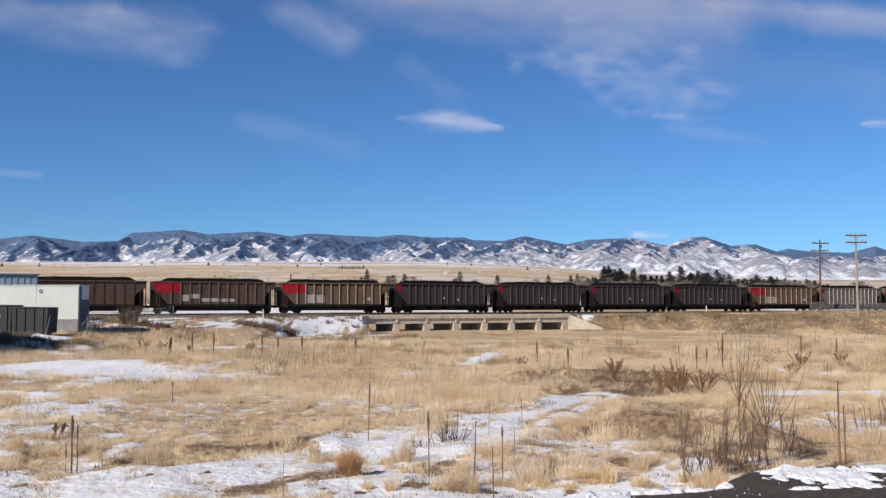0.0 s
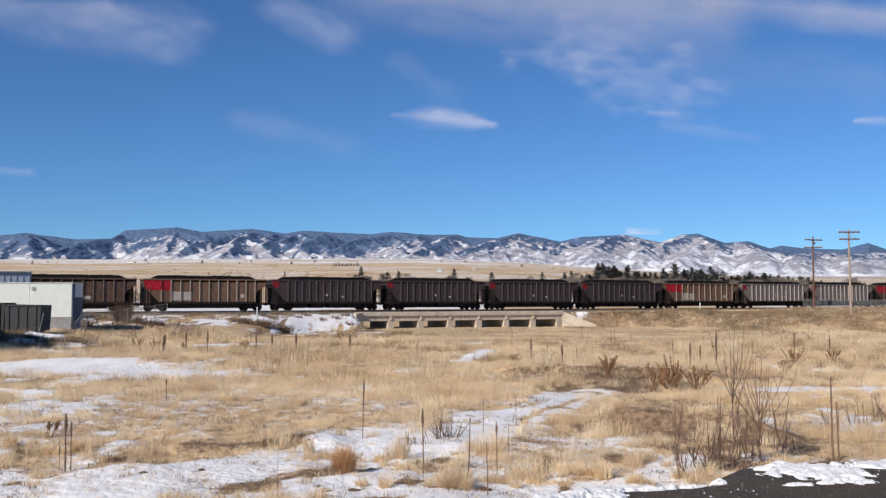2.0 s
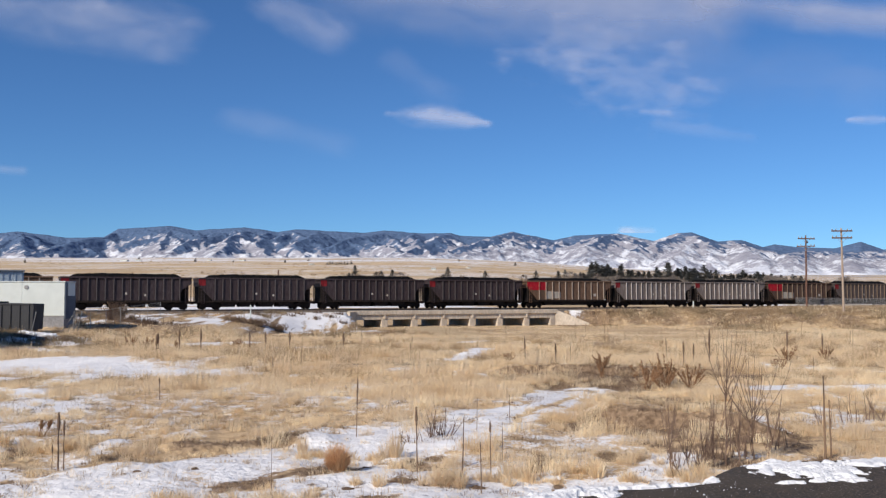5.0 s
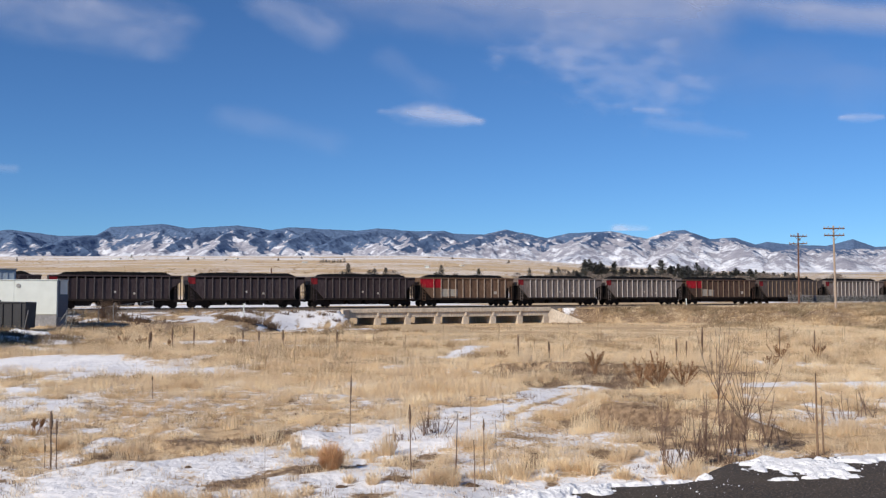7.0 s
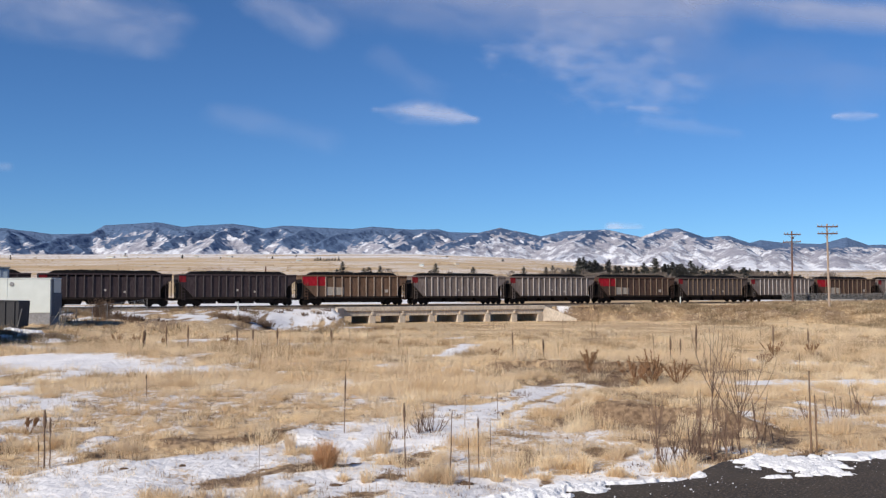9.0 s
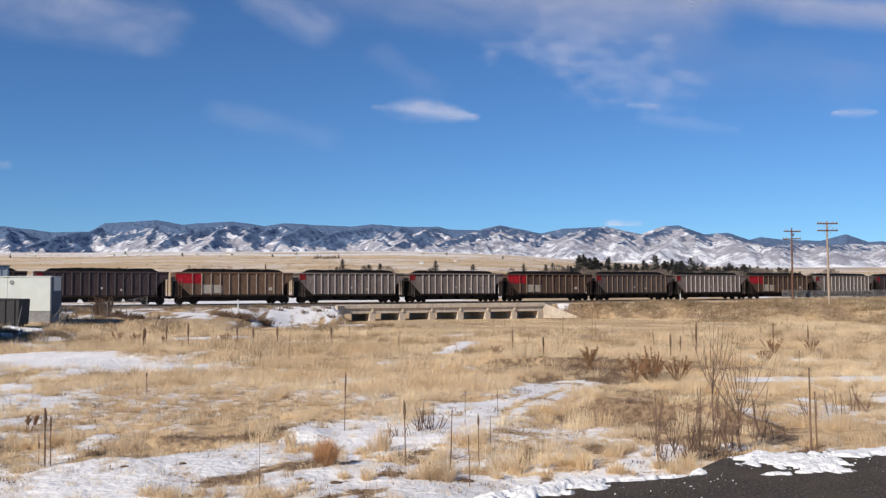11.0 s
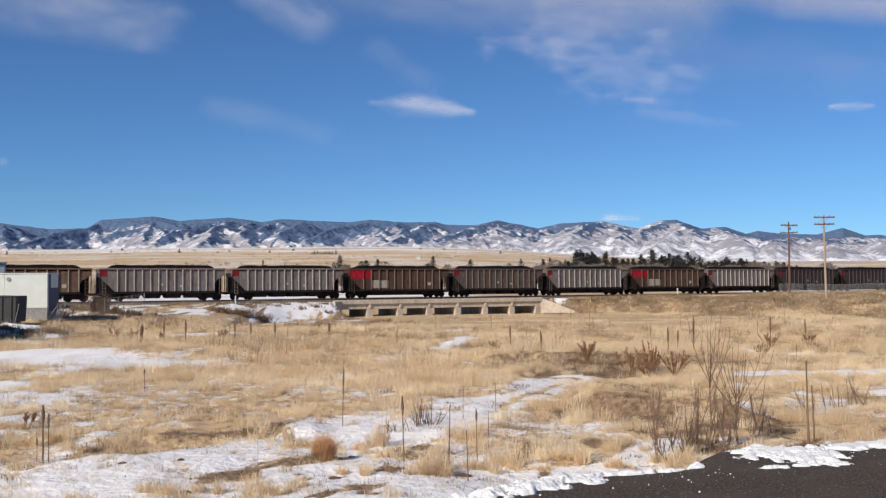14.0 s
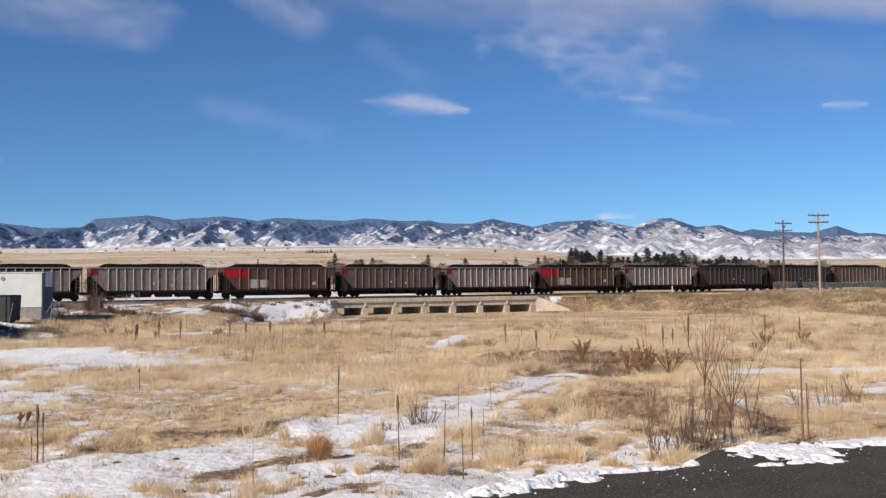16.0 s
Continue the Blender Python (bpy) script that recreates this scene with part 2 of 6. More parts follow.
def snow_at(x, y):
    s, q = along(x, y)
    wob = (fbm(x / 2.2, y / 2.2, 4, 31) - 0.5) * 2
    big = fbm(x / 7, y / 11, 3, 37)
    fine = (fbm(x / 0.45, y / 0.45, 3, 33) - 0.5) * 0.6
    snow = np.zeros(np.shape(x))
    for x0, y0, x1, y1, w in ((-24.5, 53.0, -12.5, 47.8, 3.1), (1.25, 55.2, 2.3, 60.5, 0.5), (2.3, 60.5, 4.0, 68.5, 0.85), (3.2, 80.0, 4.6, 82.0, 0.8), (12.5, 38.2, 24, 38.5, 0.9),
                              (15.0, 31.5, 19, 32.5, 0.5), (-19, 39, -16, 37, 1.0), (-14, 33, -12.5, 31, 0.9), (-1.5, 55.5, 0, 56, 0.4), (0.4, 9.4, 2.6, 10.4, 0.6), (4.0, 18.6, 6.4, 18.9, 0.55), (1.2, 15.0, 3.0, 16.2, 0.5), (0.6, 27.6, 2.4, 30.6, 0.7), (3.4, 33.2, 5.4, 36.6, 0.8), (-2.5, 24.0, 0.2, 25.2, 0.6),
                              (-19.5, 77, -16, 79, 1.6), (-30.0, 71.0, -25, 67, 1.0), (-33.5, 77.5, -29, 76, 0.9), (-12.5, 74, -9.5, 75, 0.8), (9.2, 27.3, 12.0, 28.0, 0.5), (3.2, 16.6, 4.3, 17.6, 0.6), (4.4, 18.8, 5.5, 21.0, 0.6), (-36.5, 73.5, -30.0, 76.5, 2.0)):
        snow = np.maximum(snow, ramp(1.0, -0.45, capsule(x, y, x0, y0, x1, y1) / w - 1 + wob * 0.7 + fine))
    width = 0.98 + 0.55 * ramp(27, 20, y) + 0.15 * ramp(30, 40, y)
    gap = path_gap(x, y) + 0.25 * wob
    ruts = 0.95 * ramp(0.22, 0.06, np.abs(gap - 0.5 - 0.3 * fine)) * ramp(25, 29, y)
    snow = np.maximum(snow, ramp(1.0, -0.4, (gap - width) / 0.6 + wob * 0.8 + fine) * (1 - ruts))
    front = ramp(-1.2, 0.8, (20.6 + 0.28 * x - y) * 0.6 + wob * 1.9 + fine * 2.6 - 0.6 * ramp(-0.3, 1.0, x) - 0.7 * ramp(2.0, 4.0, x)) * ramp(4.6, 3.0, x)
    snow = np.maximum(snow, front * (1 - 0.8 * ramp(0.565, 0.67, scabs(x, y))))
    mottle = fbm(x / 1.3, y / 2.4, 5, 43) + 0.25 * (big - 0.5)
    share = -0.3 * soil_at(x, y) + 0.10 * ramp(3, -6, x) * ramp(52, 30, y) + 0.06 * ramp(7, 13, x) * ramp(45, 30, y) + 0.07 * ramp(32, 22, y) * ramp(4, 0, x)
    thin = 0.62 * ramp(0.36, 0.62, fbm(x / 3.1, y / 5.5, 4, 45) + 0.12 * ramp(3, -5, x) + 0.05 * ramp(-4, -8, x) + 0.07 * ramp(8, 14, x) - 0.03) * ramp(50, 34, y) * (1 + 0.2 * ramp(-4, -8, x))
    snow = np.maximum(snow, thin * (1 - soil_at(x, y)))
    snow = np.maximum(snow, 0.80 * ramp(0.52, 0.72, mottle + share) * ramp(75, 45, y))
    snow = np.maximum(snow, ramp(0.42, 0.54, 0.7 * fbm(x / 0.8, y / 3.5, 4, 41) + 0.3 * fbm(x / 4, y / 12, 3, 42) + 0.10 * ramp(14, 7, q) + 0.06 * ramp(8, 20, s) - 0.05) * ramp(28, 16, q) * ramp(BRIDGE[0] + 1, BRIDGE[0] - 3, s) * ramp(-9, -3, q))
    snow = np.maximum(snow, ramp(5.0, 3.2, np.abs(s - BRIDGE[0] + 4.2) + wob + fine) * (0.08 + 0.8 * ramp(0.43, 0.60, fbm(x / 0.7, y / 2.2, 5, 49))) * ramp(13, 10, q) * ramp(-4, 3, q))
    snow = np.maximum(snow, ramp(2.2, 1.0, np.abs(s - BRIDGE[1] - 4.0) + 0.5 * wob) * ramp(4.6, 3.2, q) * ramp(-2, 3, q))
    snow = np.maximum(snow, 0.95 * ramp(3.0, 3.8, q) * ramp(7.5, 5.5, q + 1.2 * wob) * ramp(BRIDGE[0] - 7, BRIDGE[0] - 10, s + 2 * wob))
    behind = np.clip(-q, 0, None)
    snow = np.maximum(snow, (1 - 0.8 * ramp(BRIDGE[1] + 2, BRIDGE[1] + 14, s) * ramp(60, 30, behind)) * ramp(5, 7, behind) * ramp(0.40, 0.58, fbm(x / 14, y / 14, 3, 47) + 0.12 * ramp(70, 20, behind) + 0.1 * ramp(60, 0, s)) * ramp(320, 60, behind) * (1 - ramp(BRIDGE[0] - 6, BRIDGE[0], s) * ramp(BRIDGE[1] + 26, BRIDGE[1] + 20, s) * ramp(26, 18, behind)))
    slope = x / np.maximum(y, 30.0)
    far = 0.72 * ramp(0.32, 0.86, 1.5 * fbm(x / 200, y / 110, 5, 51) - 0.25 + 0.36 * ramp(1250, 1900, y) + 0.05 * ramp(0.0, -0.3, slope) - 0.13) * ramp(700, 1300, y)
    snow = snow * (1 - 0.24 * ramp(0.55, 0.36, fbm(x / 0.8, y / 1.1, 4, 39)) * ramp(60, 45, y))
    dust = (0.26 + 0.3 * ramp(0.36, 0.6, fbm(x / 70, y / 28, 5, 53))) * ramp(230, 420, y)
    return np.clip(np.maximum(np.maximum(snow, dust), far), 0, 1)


def soil_at(x, y):
    wob = (fbm(x / 2.5, y / 2.5, 4, 61) - 0.5) * 2
    soil = np.zeros(np.shape(x))
    for x0, y0, x1, y1, w in ((5, 43.5, 16, 43.0, 1.5), (4.2, 26.3, 8.4, 23.2, 0.75), (6.4, 23.4, 8.6, 22.3, 0.4), (5.6, 28.2, 7.4, 26.8, 0.5), (6, 38.5, 9.5, 41.5, 1.6), (7.4, 34.5, 9.4, 30.5, 1.2), (-5.8, 23.0, -2.6, 24.4, 0.35), (-3, 52, 6, 50, 1.6), (21.5, 138.5, 31, 143.0, 3.0), (-22, 108, -16, 110, 1.6), (14, 62, 24, 58, 1.6)):
        soil = np.maximum(soil, ramp(1.0, -0.4, capsule(x, y, x0, y0, x1, y1) / w - 1 + wob * 0.8))
    soil = soil * (0.78 + 0.22 * ramp(0.42, 0.58, fbm(x / 0.7, y / 0.9, 3, 69)))
    soil = np.maximum(soil, ramp(0.57, 0.66, scabs(x, y)) * ramp(26, 21, y))
    s, q = along(x, y)
    rough = ramp(BRIDGE[1] + 2, BRIDGE[1] + 8, s) * ramp(2, 5, q) * ramp(66, 44, q) * ramp(0.41, 0.56, fbm(x / 4, y / 17, 4, 63) + 0.24 * bank_face(s, q) - 0.06 + 0.18 * ramp(14, 4, np.hypot(s - 67, q - 8)))
    rough = np.maximum(rough, ramp(BRIDGE[0], BRIDGE[0] - 4, s) * ramp(4, 6, q) * ramp(36, 22, q) * ramp(0.46, 0.58, fbm(x / 1.6, y / 8, 4, 65)))
    soil = np.maximum(soil, 0.75 * rough)
    return np.maximum(soil, (0.2 + 0.3 * ramp(-2, 8, x)) * ramp(0.58, 0.72, fbm(x / 5, y / 8, 4, 67)))


def ground_material():
    m, n, l, bsdf = material("winter_meadow_ground", 0.95)
    bsdf.inputs["Specular IOR Level"].default_value = 0.15
    co = n.new("ShaderNodeNewGeometry").outputs["Position"]
    grass = blend(n, l, grain(n, l, co, 0.11, 5), (0.615, 0.45, 0.28), (0.515, 0.37, 0.228))
    grass = blend(n, l, grain(n, l, co, 2.3, 6, 0.4, 0.62), grass, (0.40, 0.28, 0.165))
    grass = blend(n, l, grain(n, l, co, 0.02, 3, 0.45, 0.6), grass, (0.58, 0.43, 0.265))
    grass = blend(n, l, grain(n, l, co, 0.05, 5, 0.52, 0.66, (1, 0.3, 1)), grass, (0.46, 0.35, 0.22))
    at = n.new("ShaderNodeAttribute")
    at.attribute_name = "soil"
    crust = n.new("ShaderNodeMath")
    crust.operation = "MULTIPLY_ADD"
    l.new(grain(n, l, co, 4.5, 7, 0.28, 0.72), crust.inputs[0])
    crust.inputs[1].default_value = 0.8
    l.new(at.outputs["Fac"], crust.inputs[2])
    bared = n.new("ShaderNodeMapRange")
    bared.inputs[1].default_value, bared.inputs[2].default_value = 0.62, 1.15
    l.new(crust.outputs[0], bared.inputs[0])
    grass = blend(n, l, bared.outputs[0], grass, blend(n, l, grain(n, l, co, 7.0, 7, 0.38, 0.62), (0.14, 0.092, 0.06), (0.28, 0.195, 0.128)))
    tarred = n.new("ShaderNodeAttribute")
    tarred.attribute_name = "road"
    tar = blend(n, l, grain(n, l, co, 60.0, 3, 0.3, 0.7), (0.026, 0.022, 0.020), (0.062, 0.053, 0.047))
    tar = blend(n, l, grain(n, l, co, 45.0, 3, 0.50, 0.7), tar, (0.15, 0.11, 0.078))
    tar = blend(n, l, grain(n, l, co, 1.3, 5, 0.46, 0.66), tar, (0.075, 0.060, 0.047))
    tar = blend(n, l, grain(n, l, co, 38.0, 1, 0.66, 0.70), tar, (0.21, 0.18, 0.155))
    grass = blend(n, l, tarred.outputs["Fac"], grass, tar)
    at = n.new("ShaderNodeAttribute")
    at.attribute_name = "snow"
    edge = n.new("ShaderNodeMath")
    edge.operation = "MULTIPLY_ADD"
    l.new(grain(n, l, co, 2.2, 6, 0.25, 0.75), edge.inputs[0])
    edge.inputs[1].default_value = 0.5
    speckle = n.new("ShaderNodeMath")
    speckle.operation = "MULTIPLY_ADD"
    l.new(grain(n, l, co, 13.0, 5, 0.25, 0.75), speckle.inputs[0])
    speckle.inputs[1].default_value = 0.5
    l.new(at.outputs["Fac"], speckle.inputs[2])
    l.new(speckle.outputs[0], edge.inputs[2])
    cover = n.new("ShaderNodeMapRange")
    cover.inputs[1].default_value, cover.inputs[2].default_value = 0.98, 1.22
    l.new(edge.outputs[0], cover.inputs[0])
    white = blend(n, l, grain(n, l, co, 0.8, 5), (0.80, 0.79, 0.80), (0.70, 0.69, 0.71))
    l.new(blend(n, l, cover.outputs[0], grass, white), bsdf.inputs["Base Color"])
    bp = n.new("ShaderNodeBump")
    bp.inputs["Strength"].default_value, bp.inputs["Distance"].default_value = 0.6, 0.10
    flat, relief = n.new("ShaderNodeMath"), n.new("ShaderNodeMath")
    flat.operation, relief.operation = "MULTIPLY_ADD", "MULTIPLY"
    l.new(tarred.outputs["Fac"], flat.inputs[0])
    flat.inputs[1].default_value, flat.inputs[2].default_value = -0.85, 1.0
    l.new(grain(n, l, co, 4.6, 7, 0.2, 0.8), relief.inputs[0])
    l.new(flat.outputs[0], relief.inputs[1])
    l.new(relief.outputs[0], bp.inputs["Height"])
    l.new(bp.outputs[0], bsdf.inputs["Normal"])
    return m


def spread(start, step, growth, stop):
    out, v = [], start
    while v < stop:
        out.append(v)
        v += step
        step *= growth
    return out + [stop]


GROUND = ground_material()


def make_ground():
    side = spread(26.0, 0.24, 1.034, 4900.0)
    xs = np.array([-v for v in side[::-1]] + list(np.arange(-25.8, 25.9, 0.23)) + side)
    ys = np.array([-v for v in spread(0.6, 0.5, 1.3, 4900.0)[::-1]] + list(np.arange(0.0, 4.9, 0.5)) + list(np.arange(5.0, 44.9, 0.2))
                  + spread(45.0, 0.22, 1.015, 190.0) + spread(193.0, 3.0, 1.04, 4950.0))
    x, y = np.meshgrid(xs, ys)
    z = land(x, y)
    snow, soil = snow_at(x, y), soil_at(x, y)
    edge = road_gap(x, y) + 0.3 * (fbm(x / 0.8, y / 0.8, 3, 71) - 0.5)
    road = ramp(0.85, 0.6, edge)
    snow = snow * (1 - ramp(1.0, 0.6, edge))
    z = z + 0.05 * snow * (1 - road)
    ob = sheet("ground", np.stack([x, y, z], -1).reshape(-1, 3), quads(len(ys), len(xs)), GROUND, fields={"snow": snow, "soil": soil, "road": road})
    return tagged(ob, "dry tan winter meadow with snow patches and asphalt edge", "ground", kind="structure")


make_ground()

# ---- mountains ----
# heights of the crest as slopes from the meadow: the main tops and saddles
CREST = [(-0.75, 0.066), (-0.473, 0.0692), (-0.44, 0.0729), (-0.386, 0.0662), (-0.348, 0.0665), (-0.332, 0.0753), (-0.278, 0.0789), (-0.251, 0.0741),
         (-0.198, 0.0771), (-0.163, 0.0722), (-0.145, 0.075), (-0.072, 0.071), (-0.05, 0.0737), (-0.007, 0.0704), (0.02, 0.071), (0.031, 0.068), (0.064, 0.0668),
         (0.087, 0.0722), (0.131, 0.0632), (0.154, 0.068), (0.2, 0.0704), (0.239, 0.062), (0.263, 0.0704), (0.279, 0.0712),
         (0.307, 0.062), (0.333, 0.0632), (0.357, 0.0553), (0.38, 0.0495), (0.41, 0.0518), (0.44, 0.05), (0.472, 0.0508), (0.52, 0.049), (0.75, 0.04)]
FAR_CREST = [(0.25, 0.04), (0.335, 0.0529), (0.357, 0.0559), (0.368, 0.0587), (0.389, 0.0559), (0.433, 0.0541), (0.461, 0.0614), (0.485, 0.0529), (0.5, 0.0535), (0.527, 0.0499), (0.75, 0.045)]


def mountain_material(name, hazed_forest_a, hazed_forest_b):
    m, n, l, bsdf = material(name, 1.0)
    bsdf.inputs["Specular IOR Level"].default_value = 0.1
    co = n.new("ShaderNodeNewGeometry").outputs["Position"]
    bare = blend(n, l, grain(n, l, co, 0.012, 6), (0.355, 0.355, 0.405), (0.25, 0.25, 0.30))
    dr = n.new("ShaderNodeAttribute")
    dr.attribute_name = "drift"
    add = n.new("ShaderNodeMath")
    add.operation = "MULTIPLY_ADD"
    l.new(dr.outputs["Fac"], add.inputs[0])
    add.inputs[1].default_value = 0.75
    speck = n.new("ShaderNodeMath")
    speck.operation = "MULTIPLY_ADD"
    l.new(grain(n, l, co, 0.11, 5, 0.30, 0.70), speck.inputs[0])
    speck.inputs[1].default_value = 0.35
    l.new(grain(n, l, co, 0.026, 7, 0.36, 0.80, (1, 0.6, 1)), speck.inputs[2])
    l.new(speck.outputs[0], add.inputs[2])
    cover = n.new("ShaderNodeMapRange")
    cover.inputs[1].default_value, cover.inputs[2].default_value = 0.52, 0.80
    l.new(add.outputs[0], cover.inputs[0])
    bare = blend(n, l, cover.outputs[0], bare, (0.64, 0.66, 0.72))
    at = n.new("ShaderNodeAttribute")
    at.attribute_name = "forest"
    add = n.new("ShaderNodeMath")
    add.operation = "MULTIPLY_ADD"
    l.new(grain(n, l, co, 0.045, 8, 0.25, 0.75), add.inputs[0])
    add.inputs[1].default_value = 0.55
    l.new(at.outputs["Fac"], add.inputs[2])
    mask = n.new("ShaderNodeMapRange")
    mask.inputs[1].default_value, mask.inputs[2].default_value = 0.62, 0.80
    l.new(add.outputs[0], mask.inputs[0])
    trees = blend(n, l, grain(n, l, co, 0.08, 4), hazed_forest_a, hazed_forest_b)
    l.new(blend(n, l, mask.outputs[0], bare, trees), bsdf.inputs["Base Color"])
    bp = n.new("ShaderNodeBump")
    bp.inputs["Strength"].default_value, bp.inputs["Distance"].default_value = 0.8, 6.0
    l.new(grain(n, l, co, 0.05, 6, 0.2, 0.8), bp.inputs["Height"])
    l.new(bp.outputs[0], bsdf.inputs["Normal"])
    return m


# forest tones carry blue distance haze mixed into the colour
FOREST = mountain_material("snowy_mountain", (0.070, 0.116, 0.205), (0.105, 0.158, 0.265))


def make_range(name, label, crest, y0, y1, y2, a0, a1, seed, relief, woods=0.0, cols=1000, rows=170):
    """A range between the depths y0 (foot) and y2 (back), its crest at y1: spurs run down from the crest, side spurs from them."""
    rnd = random.Random(seed)
    a = np.linspace(a0, a1, cols)
    ys = np.concatenate([np.linspace(y0, y1, rows), np.linspace(y1, y2, 12)[1:]])
    tx, ty = zip(*crest)
    top = np.interp(a, tx, ty) + 0.0011 * (fbm(a * 90, a * 0, 4, seed + 5) - 0.5) * (1 if relief else 0.5)
    A, Y = np.meshgrid(a, ys)
    X = A * Y
    foot = float(np.mean(land(X[0, ::9], np.full(len(a[::9]), y0)))) - 6
    base = land(X, np.full_like(Y, y0)) - 4
    v = np.clip((Y - y0) / (y1 - y0), 0, 1)
    peak = top[None, :] * y1 + 1.6
    bend = fbm(X / 260, Y / 260, 4, seed) - 0.5
    WX, WY = X + 95 * bend, Y + 95 * (fbm(X / 260 + 7, Y / 260, 4, seed + 2) - 0.5)

    def crest_z(s):
        return float(np.interp(s, tx, ty)) * y1 + 1.6

    lines = []
    spots = []
    s = a0
    while s < a1:
        spots.append(s)
        s += rnd.uniform(0.026, 0.048)
    if relief:
        spots += [p for k, p in enumerate(tx[1:-1]) if ty[k + 1] > ty[k] and ty[k + 1] > ty[k + 2]]
    for s in spots:
        z0, reach = crest_z(s) - rnd.uniform(2, 16), rnd.uniform(0.6, 1.02) * (y1 - y0)
        x0, drift = s * y1, rnd.uniform(-0.55, 0.32)
        x1, yend = x0 * (y1 - reach) / y1 + drift * reach * 0.5, y1 - reach
        z1 = foot + rnd.uniform(0, 22)
        knee = rnd.uniform(0.35, 0.6)
        xm, ym, zm = x0 + (x1 - x0) * knee + rnd.uniform(-60, 60), y1 - reach * knee, z0 + (z1 - z0) * knee + rnd.uniform(4, 26)
        lines += [(x0, y1, z0, xm, ym, zm, 0.42), (xm, ym, zm, x1, yend, z1, 0.42)]
        for k in range(7):
            u = (k + rnd.uniform(0.2, 0.8)) / 7
            g = 1 if k % 2 else -1
            if u < knee:
                h = u / knee
                px, py, pz = x0 + (xm - x0) * h, y1 + (ym - y1) * h, z0 + (zm - z0) * h
            else:
                h = (u - knee) / (1 - knee)
                px, py, pz = xm + (x1 - xm) * h, ym + (yend - ym) * h, zm + (z1 - zm) * h
            run = rnd.uniform(110, 230)
            qx, qy = px + g * run * 0.75, py - run * rnd.uniform(0.5, 1.0)
            lines.append((px, py, pz - 3, qx, qy, max(pz - rnd.uniform(0.22, 0.34) * run, foot - 10), 0.52))
    Z = base + (v ** 1.2) * 18
    for x0, ya, z0, x1, yb, z1, k in lines:
        dx, dy = x1 - x0, yb - ya
        t = np.clip(((WX - x0) * dx + (WY - ya) * dy) / (dx * dx + dy * dy), 0, 1)
        d = np.hypot(WX - x0 - t * dx, WY - ya - t * dy)
        Z = np.maximum(Z, z0 + (z1 - z0) * t - relief * k * d - (1 - relief) * 0.2 * d)
    Z = np.maximum(Z, peak - 0.55 * (y1 - Y))
    gully = ridged(WX / 58 + 0.6 * bend, WY / 150, 4, seed + 7) - 0.55
    Z = Z + relief * ramp(0.0, 0.12, v) * ramp(1.0, 0.93, v) * (19 * gully + 7 * (ridged(X / 22, Y / 40, 3, seed + 11) - 0.55))
    cap = 1.6 + top[None, :] * Y * (0.955 + 0.045 * v)
    Z = cap - 4 * np.log1p(np.exp(np.clip((cap - Z) / 4, -30, 30)))
    Z = np.maximum(Z, base)
    Z = np.where(v >= 1, peak - (Y - y1) * 0.4, Z)
    Z = np.where(v <= 0, base - 10, Z)
    gx = np.gradient(Z, axis=1) / np.maximum(np.gradient(X, axis=1), 1e-3)
    rel = (Z - 1.6) / Y / top[None, :]
    line = 0.715 + 0.175 * ramp(-0.06, 0.10, A) + 0.03 * ramp(0.1, 0.25, A) + 0.10 * ramp(0.27, 0.34, A) - woods
    patch = fbm(X / 230, Y / 420, 4, seed + 9) - 0.5
    forest = 0.40 + 3.0 * (rel - line) - 1.0 * np.clip(gx, -0.5, 0.5) + 1.2 * patch + 0.8 * (fbm(X / 45, Y / 90, 5, seed + 10) - 0.5)
    low = ramp(14, 3, Z - base) + 0.25 * ramp(0.68, 0.60, rel)
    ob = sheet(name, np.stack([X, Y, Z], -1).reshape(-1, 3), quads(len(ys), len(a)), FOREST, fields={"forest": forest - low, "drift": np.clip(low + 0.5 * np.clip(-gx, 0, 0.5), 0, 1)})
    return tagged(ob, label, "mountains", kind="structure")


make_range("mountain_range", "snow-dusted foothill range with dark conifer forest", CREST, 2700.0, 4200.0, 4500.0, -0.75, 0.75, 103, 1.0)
make_range("distant_mountains", "dark forested peaks tinted haze blue behind the foothills", FAR_CREST, 4300.0, 4600.0, 4750.0, 0.25, 0.75, 151, 0.0, 0.6, 420, 36)


# ---- clouds, thin sheets lit by the sun from above ----
def cloud_material(name, colour):
    m, n, l, bsdf = material(name, 1.0)
    at = n.new("ShaderNodeAttribute")
    at.attribute_name = "thick"
    tr, tl, mix = n.new("ShaderNodeBsdfTransparent"), n.new("ShaderNodeBsdfTranslucent"), n.new("ShaderNodeMixShader")
    tl.inputs[0].default_value = (*colour, 1)
    l.new(at.outputs["Fac"], mix.inputs[0])
    l.new(tr.outputs[0], mix.inputs[1])
    l.new(tl.outputs[0], mix.inputs[2])
    l.new(mix.outputs[0], n["Material Output"].inputs["Surface"])
    n.remove(bsdf)
    return m


CIRRUS = cloud_material("white_cirrus", (0.86, 0.84, 0.86))
VEIL = cloud_material("grey_cirrus_veil", (0.52, 0.54, 0.63))


